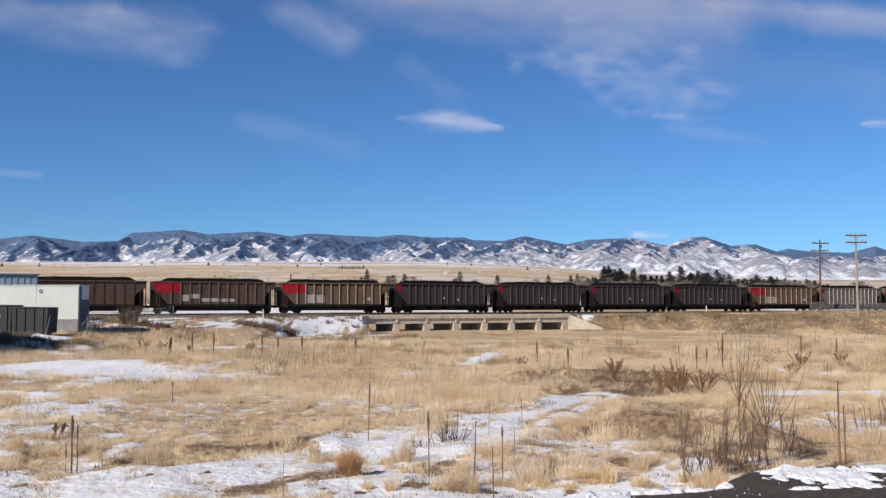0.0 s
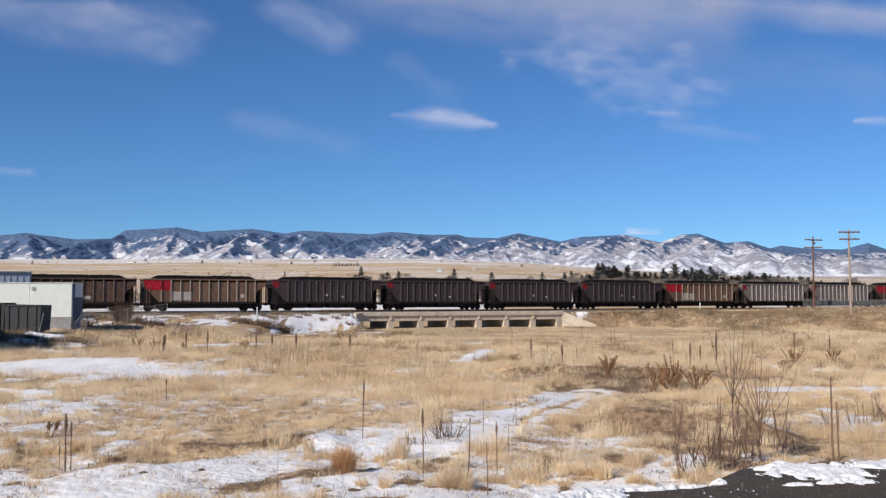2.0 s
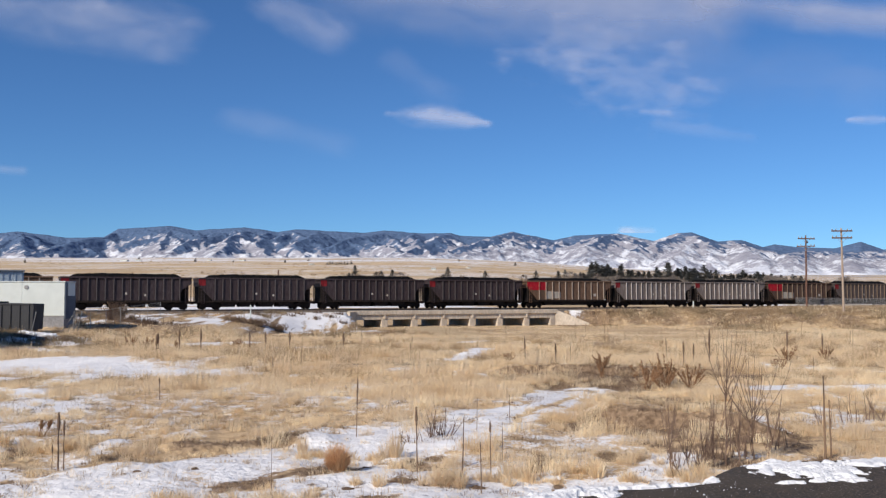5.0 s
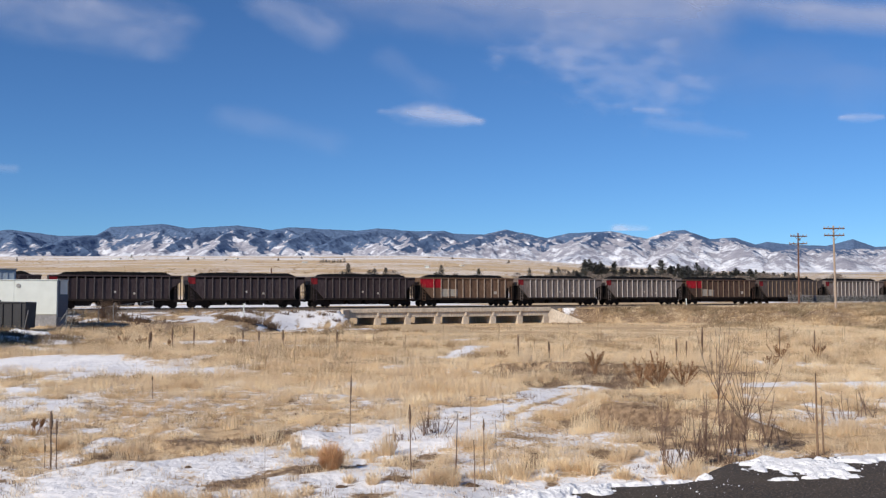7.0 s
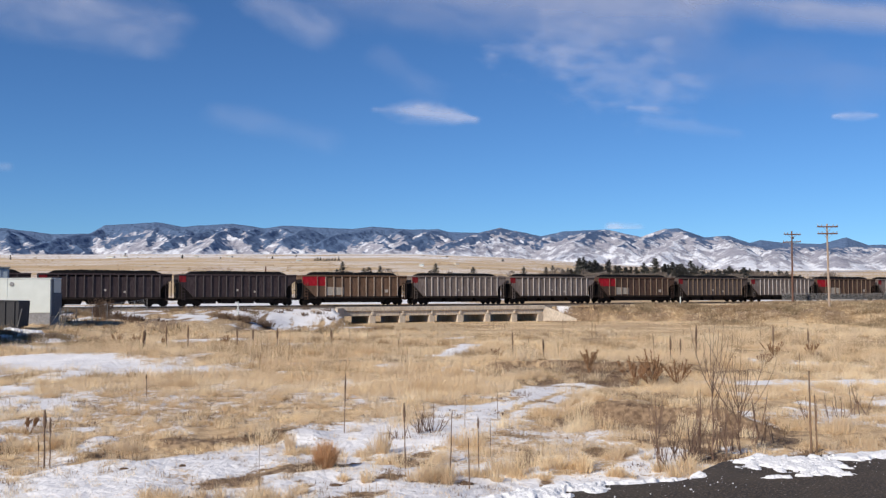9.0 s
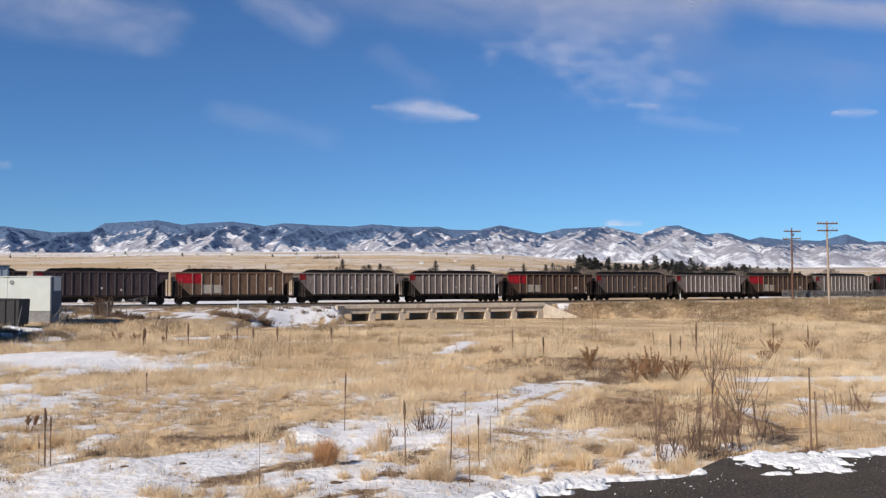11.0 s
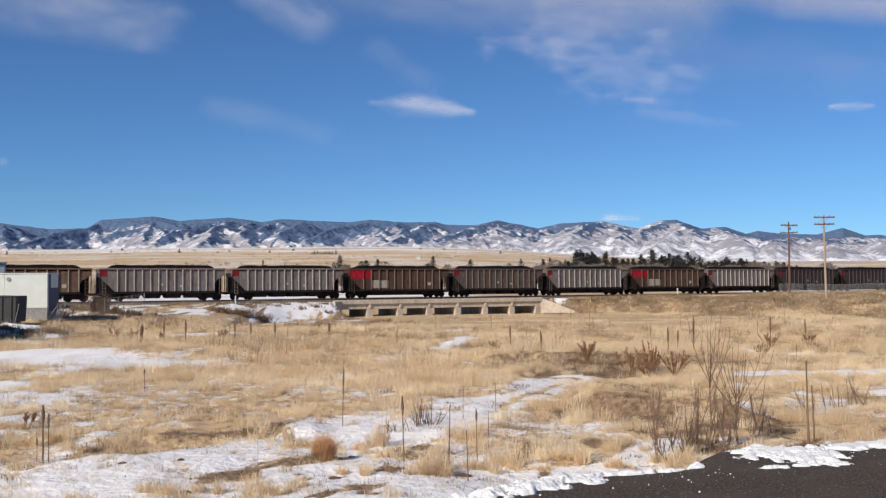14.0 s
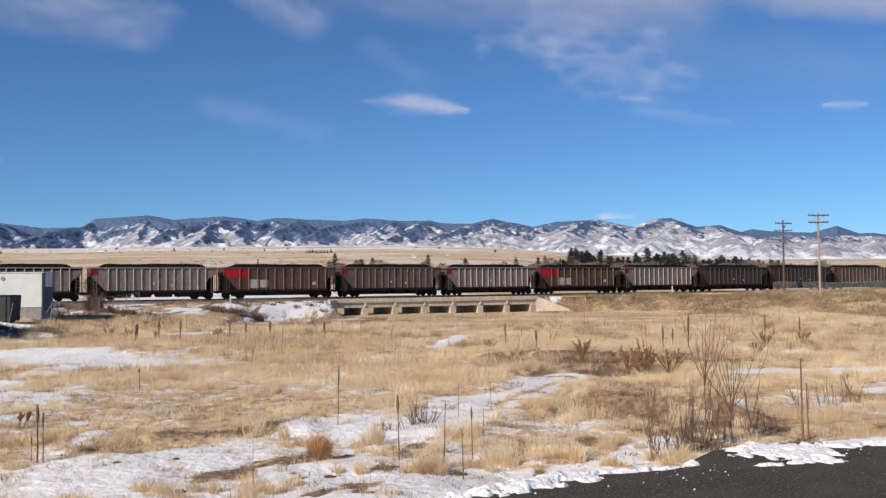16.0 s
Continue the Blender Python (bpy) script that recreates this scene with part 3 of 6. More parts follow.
def make_cloud(u0, w0, u1, w1, radius, density, seed, mat=CIRRUS, fray=1.0, grain_size=1.0, height=480.0, tilt=None, taper=1.0):
    """A level sheet of cloud between two bearings (slope across, slope up) as seen from the meadow."""
    m = 2.6 * radius
    us = np.linspace(min(u0, u1) - 1.6 * m, max(u0, u1) + 1.6 * m, int((abs(u1 - u0) + 3.2 * m) / 0.0030) + 8)
    ws = np.linspace(max(min(w0, w1) - m, 0.05), max(w0, w1) + m, int((abs(w1 - w0) + 2 * m) / 0.0022) + 8)
    U, W = np.meshgrid(us, ws)
    du, dw = u1 - u0, w1 - w0
    length = math.hypot(du, dw)
    turn = math.atan2(dw, du) if tilt is None else radians(tilt)
    c, sn = math.cos(turn), math.sin(turn)
    f = 0.02 * grain_size
    wu, ww = fbm(U / (2 * f), W / f, 3, seed + 40) - 0.5, fbm(U / (2 * f) + 9, W / f, 3, seed + 41) - 0.5
    p, q = (U + f * wu) * c + (W + 0.7 * f * ww) * sn, -(U + f * wu) * sn + (W + 0.7 * f * ww) * c
    streak = fbm(p / (3.2 * f), q / (0.8 * f), 4, seed)
    puff = fbm(p / (1.8 * f), q / (1.1 * f), 4, seed + 20)
    t = np.clip(((U - u0) * du + (W - w0) * dw) / max(length ** 2, 1e-9), 0, 1)
    d = np.hypot((U - u0 - t * du) * 0.75, W - w0 - t * dw) / (radius * (taper + (1 - taper) * np.sin(np.pi * np.clip(t, 0.04, 0.96)) ** 0.8))
    body = ramp(1.9, -0.2, d + 1.2 * fray * (0.5 - (0.5 * streak + 0.5 * puff)) * 2.0)
    thick = density * body * np.clip(0.45 + 1.3 * (0.5 * streak + 0.5 * puff - 0.32), 0.1, 1.2)
    edge = np.minimum(ramp(0, 0.12, (U - us[0]) / (us[-1] - us[0])) * ramp(0, 0.12, (us[-1] - U) / (us[-1] - us[0])), ramp(0, 0.15, (W - ws[0]) / (ws[-1] - ws[0])) * ramp(0, 0.15, (ws[-1] - W) / (ws[-1] - ws[0])))
    Y = height / W
    verts = np.stack([U * Y, Y, 1.6 + height + 3 * body], -1).reshape(-1, 3)
    ob = sheet("cloud", verts, quads(len(ws), len(us)), mat, fields={"thick": np.clip(thick * edge, 0, 0.96)})
    return tagged(ob, "thin white wispy cirrus cloud in blue sky" if mat is CIRRUS else "broad grey-white veil of cirrus cloud", "cloud", group="clouds", kind="structure")


for c in ((-0.50, 0.316, -0.285, 0.283, 0.021, 0.30, 1, CIRRUS, 1.0, 1.6), (-0.165, 0.314, -0.110, 0.286, 0.015, 0.20, 2, CIRRUS, 0.8, 1.2),
          (-0.06, 0.345, 0.28, 0.320, 0.036, 0.62, 3, VEIL, 0.6, 2.4), (0.30, 0.320, 0.54, 0.302, 0.014, 0.80, 4, VEIL, 0.5, 1.8),
          (0.085, 0.264, 0.155, 0.256, 0.009, 0.20, 5, CIRRUS, 1.5, 0.6), (0.165, 0.275, 0.250, 0.228, 0.030, 0.19, 6, CIRRUS, 1.4, 0.6, 480.0, -6),
          (0.228, 0.201, 0.256, 0.2005, 0.0025, 0.22, 7, CIRRUS, 0.6, 0.5), (-0.046, 0.200, 0.060, 0.188, 0.0082, 0.44, 8, CIRRUS, 1.3, 0.9, 480.0, -8, 0.25),
          (0.0, 0.2015, 0.035, 0.197, 0.006, 0.3, 18, CIRRUS, 0.7, 0.7, 480.0, -10, 0.4),
          (-0.205, 0.194, -0.100, 0.167, 0.011, 0.085, 9, CIRRUS, 0.9, 1.2), (-0.52, 0.145, -0.435, 0.1375, 0.0035, 0.22, 10, CIRRUS, 0.6, 0.8),
          (0.452, 0.1925, 0.497, 0.1935, 0.0040, 0.50, 11, CIRRUS, 0.6, 0.6, 480.0, 3, 0.4), (0.247, 0.187, 0.344, 0.175, 0.005, 0.09, 12, CIRRUS, 0.8, 0.9),
          (-0.045, 0.255, 0.018, 0.216, 0.010, 0.085, 13, CIRRUS, 0.8, 1.2), (0.27, 0.248, 0.50, 0.240, 0.024, 0.12, 14, VEIL, 1.0, 1.6),
          (0.206, 0.0715, 0.236, 0.0695, 0.0040, 0.75, 15, CIRRUS, 0.5, 0.45, 350.0)):
    make_cloud(*c)


# ---- railway ----
def make_track():
    bm = bmesh.new()
    for a, b in ((-150.0, BRIDGE[0]), (BRIDGE[0], BRIDGE[1]), (BRIDGE[1], 420.0)):
        wide = 1.75 if a == BRIDGE[0] else 2.9
        prism(bm, [(a, RAIL_Z - 0.75), (b, RAIL_Z - 0.75), (b, RAIL_Z - 0.2), (a, RAIL_Z - 0.2)], -1.75, 1.75)
        if wide > 2:
            for side in (-1, 1):
                v = [bm.verts.new(p) for p in ((a, side * 1.75, RAIL_Z - 0.2), (b, side * 1.75, RAIL_Z - 0.2), (b, side * 3.0, RAIL_Z - 0.8), (a, side * 3.0, RAIL_Z - 0.8))]
                bm.faces.new(v if side < 0 else v[::-1])
    bed = put(bm, "track_bed", BALLAST)
    bed.matrix_world = pose(*on_track(0), 0, 0, TRACK_TURN)
    tagged(bed, "grey-brown crushed stone ballast under the rails", "track bed", kind="structure")
    verts, faces = [], []
    for k in range(-240, 680):
        x, o = k * 0.6, len(verts)
        for dx in (-0.11, 0.11):
            for dy in (-1.3, 1.3):
                for dz in (-0.25, -0.17):
                    verts.append((x + dx, dy, RAIL_Z + dz))
        faces += [(o, o + 1, o + 3, o + 2), (o + 4, o + 6, o + 7, o + 5), (o, o + 4, o + 5, o + 1), (o + 2, o + 3, o + 7, o + 6), (o + 1, o + 5, o + 7, o + 3)]
    ties = sheet("railway_sleepers", verts, np.array(faces), DARKWOOD, smooth=False)
    ties.matrix_world = bed.matrix_world
    tagged(ties, "dark creosoted wooden sleepers in ballast", "sleepers", kind="stuff")
    for y in (-0.75, 0.75):
        bm = bmesh.new()
        prism(bm, [(-150, RAIL_Z - 0.17), (420, RAIL_Z - 0.17), (420, RAIL_Z), (-150, RAIL_Z)], y - 0.035, y + 0.035)
        box(bm, -150, 420, y - 0.075, y + 0.075, RAIL_Z - 0.17, RAIL_Z - 0.15)
        r = put(bm, "rail", RAIL)
        r.matrix_world = bed.matrix_world
        tagged(r, "rusty steel rail with worn running surface", "rail", group="rails", kind="structure")


make_track()


def make_bridge():
    """A seven-cell concrete culvert bridge under the track."""
    root = tagged(new("railway_bridge"), "tan concrete railway bridge with seven low openings", "bridge")
    root.matrix_world = pose(*on_track(BRIDGE[0]), 0, 0, TRACK_TURN)
    length = BRIDGE[1] - BRIDGE[0]
    floor, under, top = -3.0, -1.12, 0.12
    pitch = (length - 0.9) / 7
    for k in range(8):
        bm = bmesh.new()
        x = k * pitch
        box(bm, x, x + 0.9, -3.3, 3.3, floor, under, 0.04)
        part("pier", bm, CONCRETE, root)
        if k < 7:
            bm = bmesh.new()
            box(bm, x + 0.02, x + pitch - 0.02 + (0.9 if k == 6 else 0), -3.25, 3.25, under, -0.35, 0.02)
            part("deck_slab", bm, CONCRETE, root)
            bm = bmesh.new()
            box(bm, x + 0.3, x + 0.6, -3.42, -3.25, -1.0, -0.4, 0.03)
            part("bracket", bm, CONCRETE, root)
    for side in (-1, 1):
        bm = bmesh.new()
        box(bm, -0.3, length + 0.3, side * 3.3 - 0.15, side * 3.3 + 0.15, -0.45, top, 0.04)
        part("kerb_beam", bm, CONCRETE, root)
    for x, end, far, high in ((0.85, -1.15, 6.2, -0.05), (length, length + 4.2, 6.0, -1.9)):
        for side in (-1, 1):
            bm = bmesh.new()
            foot = side * far
            outline = [(x, side * 3.3, floor), (end, foot, floor), (end, foot, high), (x + (0.3 if end > x else -0.3), side * 3.3, top - 0.1), (x, side * 3.3, top - 0.1)]
            a = [bm.verts.new(p) for p in outline]
            b = [bm.verts.new((p[0] + (0.3 if end < x else 0.0) * -1, p[1] - side * 0.35, p[2])) for p in outline]
            bm.faces.new(a)
            bm.faces.new(b[::-1])
            for i in range(5):
                bm.faces.new((a[i], b[i], b[(i + 1) % 5], a[(i + 1) % 5]))
            bmesh.ops.recalc_face_normals(bm, faces=bm.faces)
            part("wing_wall", bm, CONCRETE, root)
    bm = bmesh.new()
    box(bm, -0.2, length + 0.2, -6, 6, floor - 0.3, floor + 0.55)
    part("culvert_floor", bm, BALLAST, root)


make_bridge()


# ---- the coal train ----
def paint(name, a, b, dust=(0.035, 0.03, 0.028), rough=0.6):
    return surface(name, a, b, 0.35, 5.0, rough=rough, bump=0.15, stretch=(1, 1, 0.35), third=dust, gloss=0.12)


TAN = paint("tan_brown_car_paint", (0.156, 0.0943, 0.064), (0.189, 0.116, 0.0804), (0.0902, 0.0558, 0.0394))
BROWN = paint("dark_brown_car_paint", (0.0945, 0.0576, 0.045), (0.122, 0.0765, 0.0594), (0.0576, 0.0351, 0.0297))
BLACK = paint("black_car_paint", (0.055, 0.04, 0.0431), (0.072, 0.054, 0.0578), (0.037, 0.026, 0.0273))
SILVER = paint("dull_aluminium", (0.198, 0.161, 0.149), (0.242, 0.202, 0.188), (0.11, 0.0883, 0.0792), 0.6)
SLATE = paint("dirty_grey_car_paint", (0.113, 0.0871, 0.0804), (0.14, 0.111, 0.103), (0.0658, 0.0502, 0.0456))
RED = paint("red_car_paint", (0.36, 0.012, 0.025), (0.44, 0.022, 0.034), (0.22, 0.012, 0.018), 0.5)
DULLRED = paint("dull_red_car_paint", (0.19, 0.016, 0.022), (0.25, 0.024, 0.028), (0.08, 0.02, 0.02))
# rib colours are lighter than the sides, with sunlit flanks painted in
TAN_LIT_RIB = paint("tan_lit_rib_paint", (0.357, 0.285, 0.234), (0.425, 0.34, 0.281), (0.196, 0.149, 0.123))
BROWN_LIT_RIB = paint("brown_rib_paint", (0.15, 0.11, 0.085), (0.2, 0.15, 0.12), (0.08, 0.06, 0.05))
RUST_LIT_RIB = paint("rust_brown_lit_rib_paint", (0.211, 0.154, 0.114), (0.264, 0.194, 0.15), (0.123, 0.088, 0.0704))
BLACK_LIT_RIB = paint("black_lit_rib_paint", (0.088, 0.076, 0.077), (0.115, 0.099, 0.099), (0.045, 0.038, 0.036))
SILVER_LIT_RIB = paint("aluminium_lit_rib", (0.457, 0.417, 0.398), (0.542, 0.501, 0.478), (0.267, 0.224, 0.203), 0.45)
MARK = paint("faded_white_stencil", (0.42, 0.38, 0.33), (0.5, 0.45, 0.4), (0.25, 0.2, 0.17))
CAR = 16.15


def make_bogie(parent, x):
    bm = bmesh.new()
    for side in (-1, 1):
        prism(bm, [(x - 1.25, 0.42), (x - 0.35, 0.28), (x + 0.35, 0.28), (x + 1.25, 0.42), (x + 1.25, 0.58), (x + 0.4, 0.85), (x - 0.4, 0.85), (x - 1.25, 0.58)], side * 0.98 - 0.06, side * 0.98 + 0.06)
    box(bm, x - 0.22, x + 0.22, -1.1, 1.1, 0.5, 0.85, 0.03)
    bogie = part("bogie", bm, STEEL, parent)
    for dx in (-0.89, 0.89):
        bm = bmesh.new()
        rod(bm, (0, -0.9, 0), (0, 0.9, 0), 0.08, sides=8)
        for side in (-1, 1):
            rod(bm, (0, side * 0.68, 0), (0, side * 0.80, 0), 0.455, sides=20)
            rod(bm, (0, side * 0.80, 0), (0, side * 0.84, 0), 0.12, sides=8)
            for k in range(5):
                a = k * math.tau / 5
                rod(bm, (0.27 * math.cos(a), side * 0.8, 0.27 * math.sin(a)), (0.27 * math.cos(a), side * 0.815, 0.27 * math.sin(a)), 0.07, sides=6)
        w = part("wheelset", bm, STEEL, bogie)
        w.location = (x + dx, 0, 0.455)


def make_car(label, paint_side, paint_rib, big_red, marks, hopper, seed, smooth_side=False):
    """An open-top coal car with its load; x along the track, z = 0 on the rails."""
    root = tagged(new("coal_car"), label, "freight car", group="coal train")
    half, wide, top, sill = 7.65, 1.55, 4.0, 1.1
    cut = 5.75
    # body: open tub with sloped end sheets
    bm = bmesh.new()
    outline = [(-half, top), (-half, 3.05), (-cut, sill), (6.0, sill), (6.15, 1.8), (6.55, 2.55), (half, 3.25), (half, top)]
    prism(bm, outline, -wide, wide)
    for f in [f for f in bm.faces if f.normal.z > 0.9 or (abs(f.calc_center_median().z - top) < 1e-4)]:
        bmesh.ops.inset_region(bm, faces=[f], thickness=0.08)
        bmesh.ops.translate(bm, verts=f.verts, vec=(0, 0, -0.35))
        break
    bmesh.ops.recalc_face_normals(bm, faces=bm.faces)
    part("body", bm, paint_side, root)
    bm = bmesh.new()
    for side in (-1, 1):
        box(bm, -half - 0.04, half + 0.04, side * (wide + 0.03) - 0.06, side * (wide + 0.03) + 0.06, top - 0.14, top + 0.05, 0.02)
    for end in (-1, 1):
        box(bm, end * half - 0.06, end * half + 0.06, -wide, wide, top - 0.14, top + 0.05, 0.02)
    part("top_chord", bm, paint_side, root)
    bm = bmesh.new()
    for side in (-1, 1):
        box(bm, -cut - 0.1, 6.4, side * (wide + 0.02) - 0.08, side * (wide + 0.02) + 0.08, sill - 0.18, sill + 0.08, 0.02)
    part("side_sill", bm, STEEL, root)
    # ribs
    count = 13 if hopper else 11
    bm = bmesh.new()
    deep = 0.012 if smooth_side else 0.06
    box(bm, -0.055, 0.055, -0.01 - deep, deep, sill + 0.08, top - 0.14, 0.004 if smooth_side else 0.015)
    rib_mesh = None
    for k in range(count):
        x = -cut + 0.2 + (cut + 6.0) * k / (count - 1)
        for side in (-1, 1):
            if rib_mesh is None:
                rib = part("rib", bm, paint_rib, root)
                rib_mesh = rib.data
            else:
                rib = new("rib", rib_mesh)
                rib.parent = root
            rib.location = (x, side * (wide + 0.05), 0)
            if big_red and x < -4.4:
                cap = bmesh.new()
                y = side * (wide + 0.05 + deep)
                box(cap, x - 0.06, x + 0.06, y - 0.01, y + 0.006, 2.62, top - 0.15)
                part("rib_paint", cap, RED, root, "red painted face of a rib")
    # red end panels on the leading end
    for side in (-1, 1):
        bm = bmesh.new()
        y = side * (wide + 0.012)
        reach = -4.35 if big_red else -6.75
        low = 2.62 if big_red else 3.02
        prism(bm, [(-half + 0.02, top - 0.12), (-half + 0.02, 3.02), (-half + 0.38, low), (reach, low), (reach, top - 0.12)], y - 0.012, y + 0.012)
        bmesh.ops.recalc_face_normals(bm, faces=bm.faces)
        part("end_panel", bm, RED if big_red else DULLRED, root, "red painted end panel")
    # corner posts, ladders, end platforms
    # dark prism fills the open end recess in place of its shade
    bm = bmesh.new()
    prism(bm, [(-half + 0.1, 2.98), (-half + 0.1, 0.98), (-cut + 0.15, 0.98), (-cut + 0.15, 1.1)], -wide + 0.3, wide - 0.3)
    bmesh.ops.recalc_face_normals(bm, faces=bm.faces)
    part("end_bulkhead", bm, STEEL, root)
    # dark centre plate added so the open trailing end reads as shaded
    bm = bmesh.new()
    prism(bm, [(6.1, 1.0), (half - 0.12, 1.0), (half - 0.12, 3.2), (6.75, 2.6), (6.25, 1.8)], -0.09, 0.09)
    bmesh.ops.recalc_face_normals(bm, faces=bm.faces)
    part("end_web", bm, STEEL, root)
    for end in (-1, 1):
        for side in (-1, 1):
            bm = bmesh.new()
            box(bm, end * (half - 0.08) - 0.05, end * (half - 0.08) + 0.05, side * wide - 0.06, side * wide + 0.06, 0.95, 3.3, 0.01)
            part("corner_post", bm, STEEL, root)
        for side in (-1, 1):
            bm = bmesh.new()
            x = end * (half - 0.55)
            for dx in (-0.2, 0.2):
                rod(bm, (x + dx, side * (wide + 0.04), 0.75), (x + dx, side * (wide + 0.04), 3.1), 0.025)
            for r in range(6):
                z = 0.8 + r * 0.4
                rod(bm, (x - 0.2, side * (wide + 0.04), z), (x + 0.2, side * (wide + 0.04), z), 0.02)
            part("ladder", bm, paint_side, root)
        bm = bmesh.new()
        box(bm, end * 6.7 - 1.0, end * 6.7 + 1.0, -1.45, 1.45, 0.88, 1.05, 0.03)
        for y in (-0.5, 0.5):
            rod(bm, (end * (cut + 0.3), y, 1.0), (end * (half - 0.25), y, 2.9), 0.06)
        rod(bm, (end * (half - 0.5), 0.7, 1.5), (end * (half - 0.5), 1.05, 1.5), 0.22, sides=10)
        part("end_platform", bm, STEEL, root)
        bm = bmesh.new()
        box(bm, end * 7.95 - 0.38, end * 7.95 + 0.38, -0.12, 0.12, 0.72, 0.98, 0.04)
        box(bm, end * 8.0 - 0.06, end * 8.0 + 0.06, -0.2, 0.2, 0.66, 1.02, 0.04)
        part("coupler", bm, STEEL, root)
        make_bogie(root, end * 6.0)
    bm = bmesh.new()
    box(bm, -half, half, -0.35, 0.35, 0.72, 1.02, 0.03)
    part("centre_sill", bm, STEEL, root)
    if hopper:
        for k in range(4):
            x = -3.75 + 2.5 * k
            bm = bmesh.new()
            prism(bm, [(x - 1.2, 1.1), (x - 0.75, 0.32), (x + 0.75, 0.32), (x + 1.2, 1.1)], -1.3, 1.3)
            bmesh.ops.recalc_face_normals(bm, faces=bm.faces)
            part("hopper_chute", bm, STEEL, root)
    else:
        bm = bmesh.new()
        prism(bm, [(-4.65, 1.1), (-4.25, 0.36), (4.3, 0.36), (4.75, 1.1)], -1.25, 1.25)
        bmesh.ops.recalc_face_normals(bm, faces=bm.faces)
        part("tub_floor", bm, STEEL, root)
    # stencilled lettering, unreadable: plain bars
    for x0, x1, z0, z1 in marks:
        for side in (-1, 1):
            bm = bmesh.new()
            box(bm, x0, x1, side * (wide + 0.008) - 0.006, side * (wide + 0.008) + 0.006, z0, z1)
            part("stencil", bm, MARK, root, "faded white stencil panel")
    # load
    u = np.linspace(-1, 1, 61)
    w = np.linspace(-1, 1, 13)
    U, W = np.meshgrid(u, w)
    X, Y = U * (half - 0.1), W * (wide - 0.09)
    heap = ramp(1.0, 0.74, np.abs(U)) * (1 - 0.75 * np.abs(W) ** 2.2)
    Z = top - 0.28 + (0.78 + 0.16 * (fbm(X / 2.5 + seed, Y, 3, seed) - 0.5)) * heap + 0.10 * (fbm(X / 0.4, Y / 0.4 + seed, 3, seed + 3) - 0.5)
    load = sheet("coal_load", np.stack([X, Y, Z], -1).reshape(-1, 3), quads(13, 61), COAL)
    load.parent = root
    load["label"] = "heaped black coal"
    return root


LOGO = [(-4.2, -3.35, 1.55, 2.35), (-3.15, -1.9, 1.9, 2.45), (-1.8, 0.6, 1.5, 1.95), (0.7, 2.4, 1.5, 1.9)]
PLATE = [(-4.25, -2.95, 1.35, 2.45), (-2.85, -1.75, 1.4, 2.4), (4.3, 4.8, 1.7, 2.1)]
SPOTS = [(-0.35, -0.1, 1.9, 2.15), (1.9, 2.15, 1.7, 1.95)]
KINDS = {
    "brown": make_car("weathered dark brown coal car with red end panel", BROWN, BROWN_LIT_RIB, True, LOGO, False, 1),
    "tan": make_car("weathered tan-brown coal car with red end panel", TAN, TAN_LIT_RIB, True, PLATE, False, 2),
    "black": make_car("sooty black coal hopper car heaped with coal", BLACK, BLACK_LIT_RIB, False, SPOTS, True, 3),
    "silver": make_car("dull silver aluminium coal hopper car with coal", SILVER, SILVER_LIT_RIB, False, SPOTS, True, 4),
    "slate": make_car("dirty grey coal hopper car heaped with coal", SLATE, RUST_LIT_RIB, False, SPOTS, True, 5),
    "smooth": make_car("smooth-sided dirty brown coal car heaped with coal", BROWN, BROWN, False, [], False, 7, True),
    "rust": make_car("dark brown coal car with red end and faded plates", BROWN, RUST_LIT_RIB, True, PLATE, False, 6),
}
ORDER = ["brown", "smooth", "brown", "tan", "black", "black", "black", "black", "tan", "silver", "silver", "rust", "slate",
         "silver", "rust", "silver", "black", "black", "slate", "black", "black"]
FIRST = -1.5          # the place of the first car's middle, in car lengths, at the start
SPEED = 8.28          # metres a second, towards smaller s
TRAIN = []
seen = set()
for k, kind in enumerate(ORDER):
    if kind in seen:
        car = copy_thing(KINDS[kind], pose(0, 0, 0))
    else:
        car = KINDS[kind]
        seen.add(kind)
    TRAIN.append((car, (FIRST + k) * CAR))


# ---- poles, shed, yard ----
def make_pole(x, y, z, height, arms, mat, lean, label):
    root = tagged(new("utility_pole"), label, "utility pole", group="utility poles")
    root.matrix_world = pose(x, y, z, 0, lean, 0)
    bm = bmesh.new()
    rod(bm, (0, 0, -0.6), (0, 0, height), 0.17, 0.11, 10)
    part("pole", bm, mat, root)
    for h, half, turn in arms:
        c, s = math.cos(radians(turn)), math.sin(radians(turn))
        bm = bmesh.new()
        box(bm, -half, half, -0.22, -0.08, h - 0.09, h + 0.09, 0.01)
        bmesh.ops.rotate(bm, verts=bm.verts, matrix=Matrix.Rotation(radians(turn), 3, "Z"))
        arm = part("crossarm", bm, DARKWOOD, root)
        for u in (-0.92, -0.55, 0.55, 0.92):
            bm = bmesh.new()
            px, py = u * half * c + 0.14 * s, u * half * s - 0.14 * c
            rod(bm, (px, py, h + 0.07), (px, py, h + 0.26), 0.06, 0.04, 8)
            rod(bm, (px, py, h + 0.2), (px, py, h + 0.3), 0.09, 0.06, 8)
            part("insulator", bm, GREY, arm)
        for side in (-1, 1):
            bm = bmesh.new()
            rod(bm, (side * half * 0.45 * c, side * half * 0.45 * s - 0.16, h - 0.05), (0, -0.16, h - 0.75), 0.022)
            part("brace", bm, GREY, root)
    return root


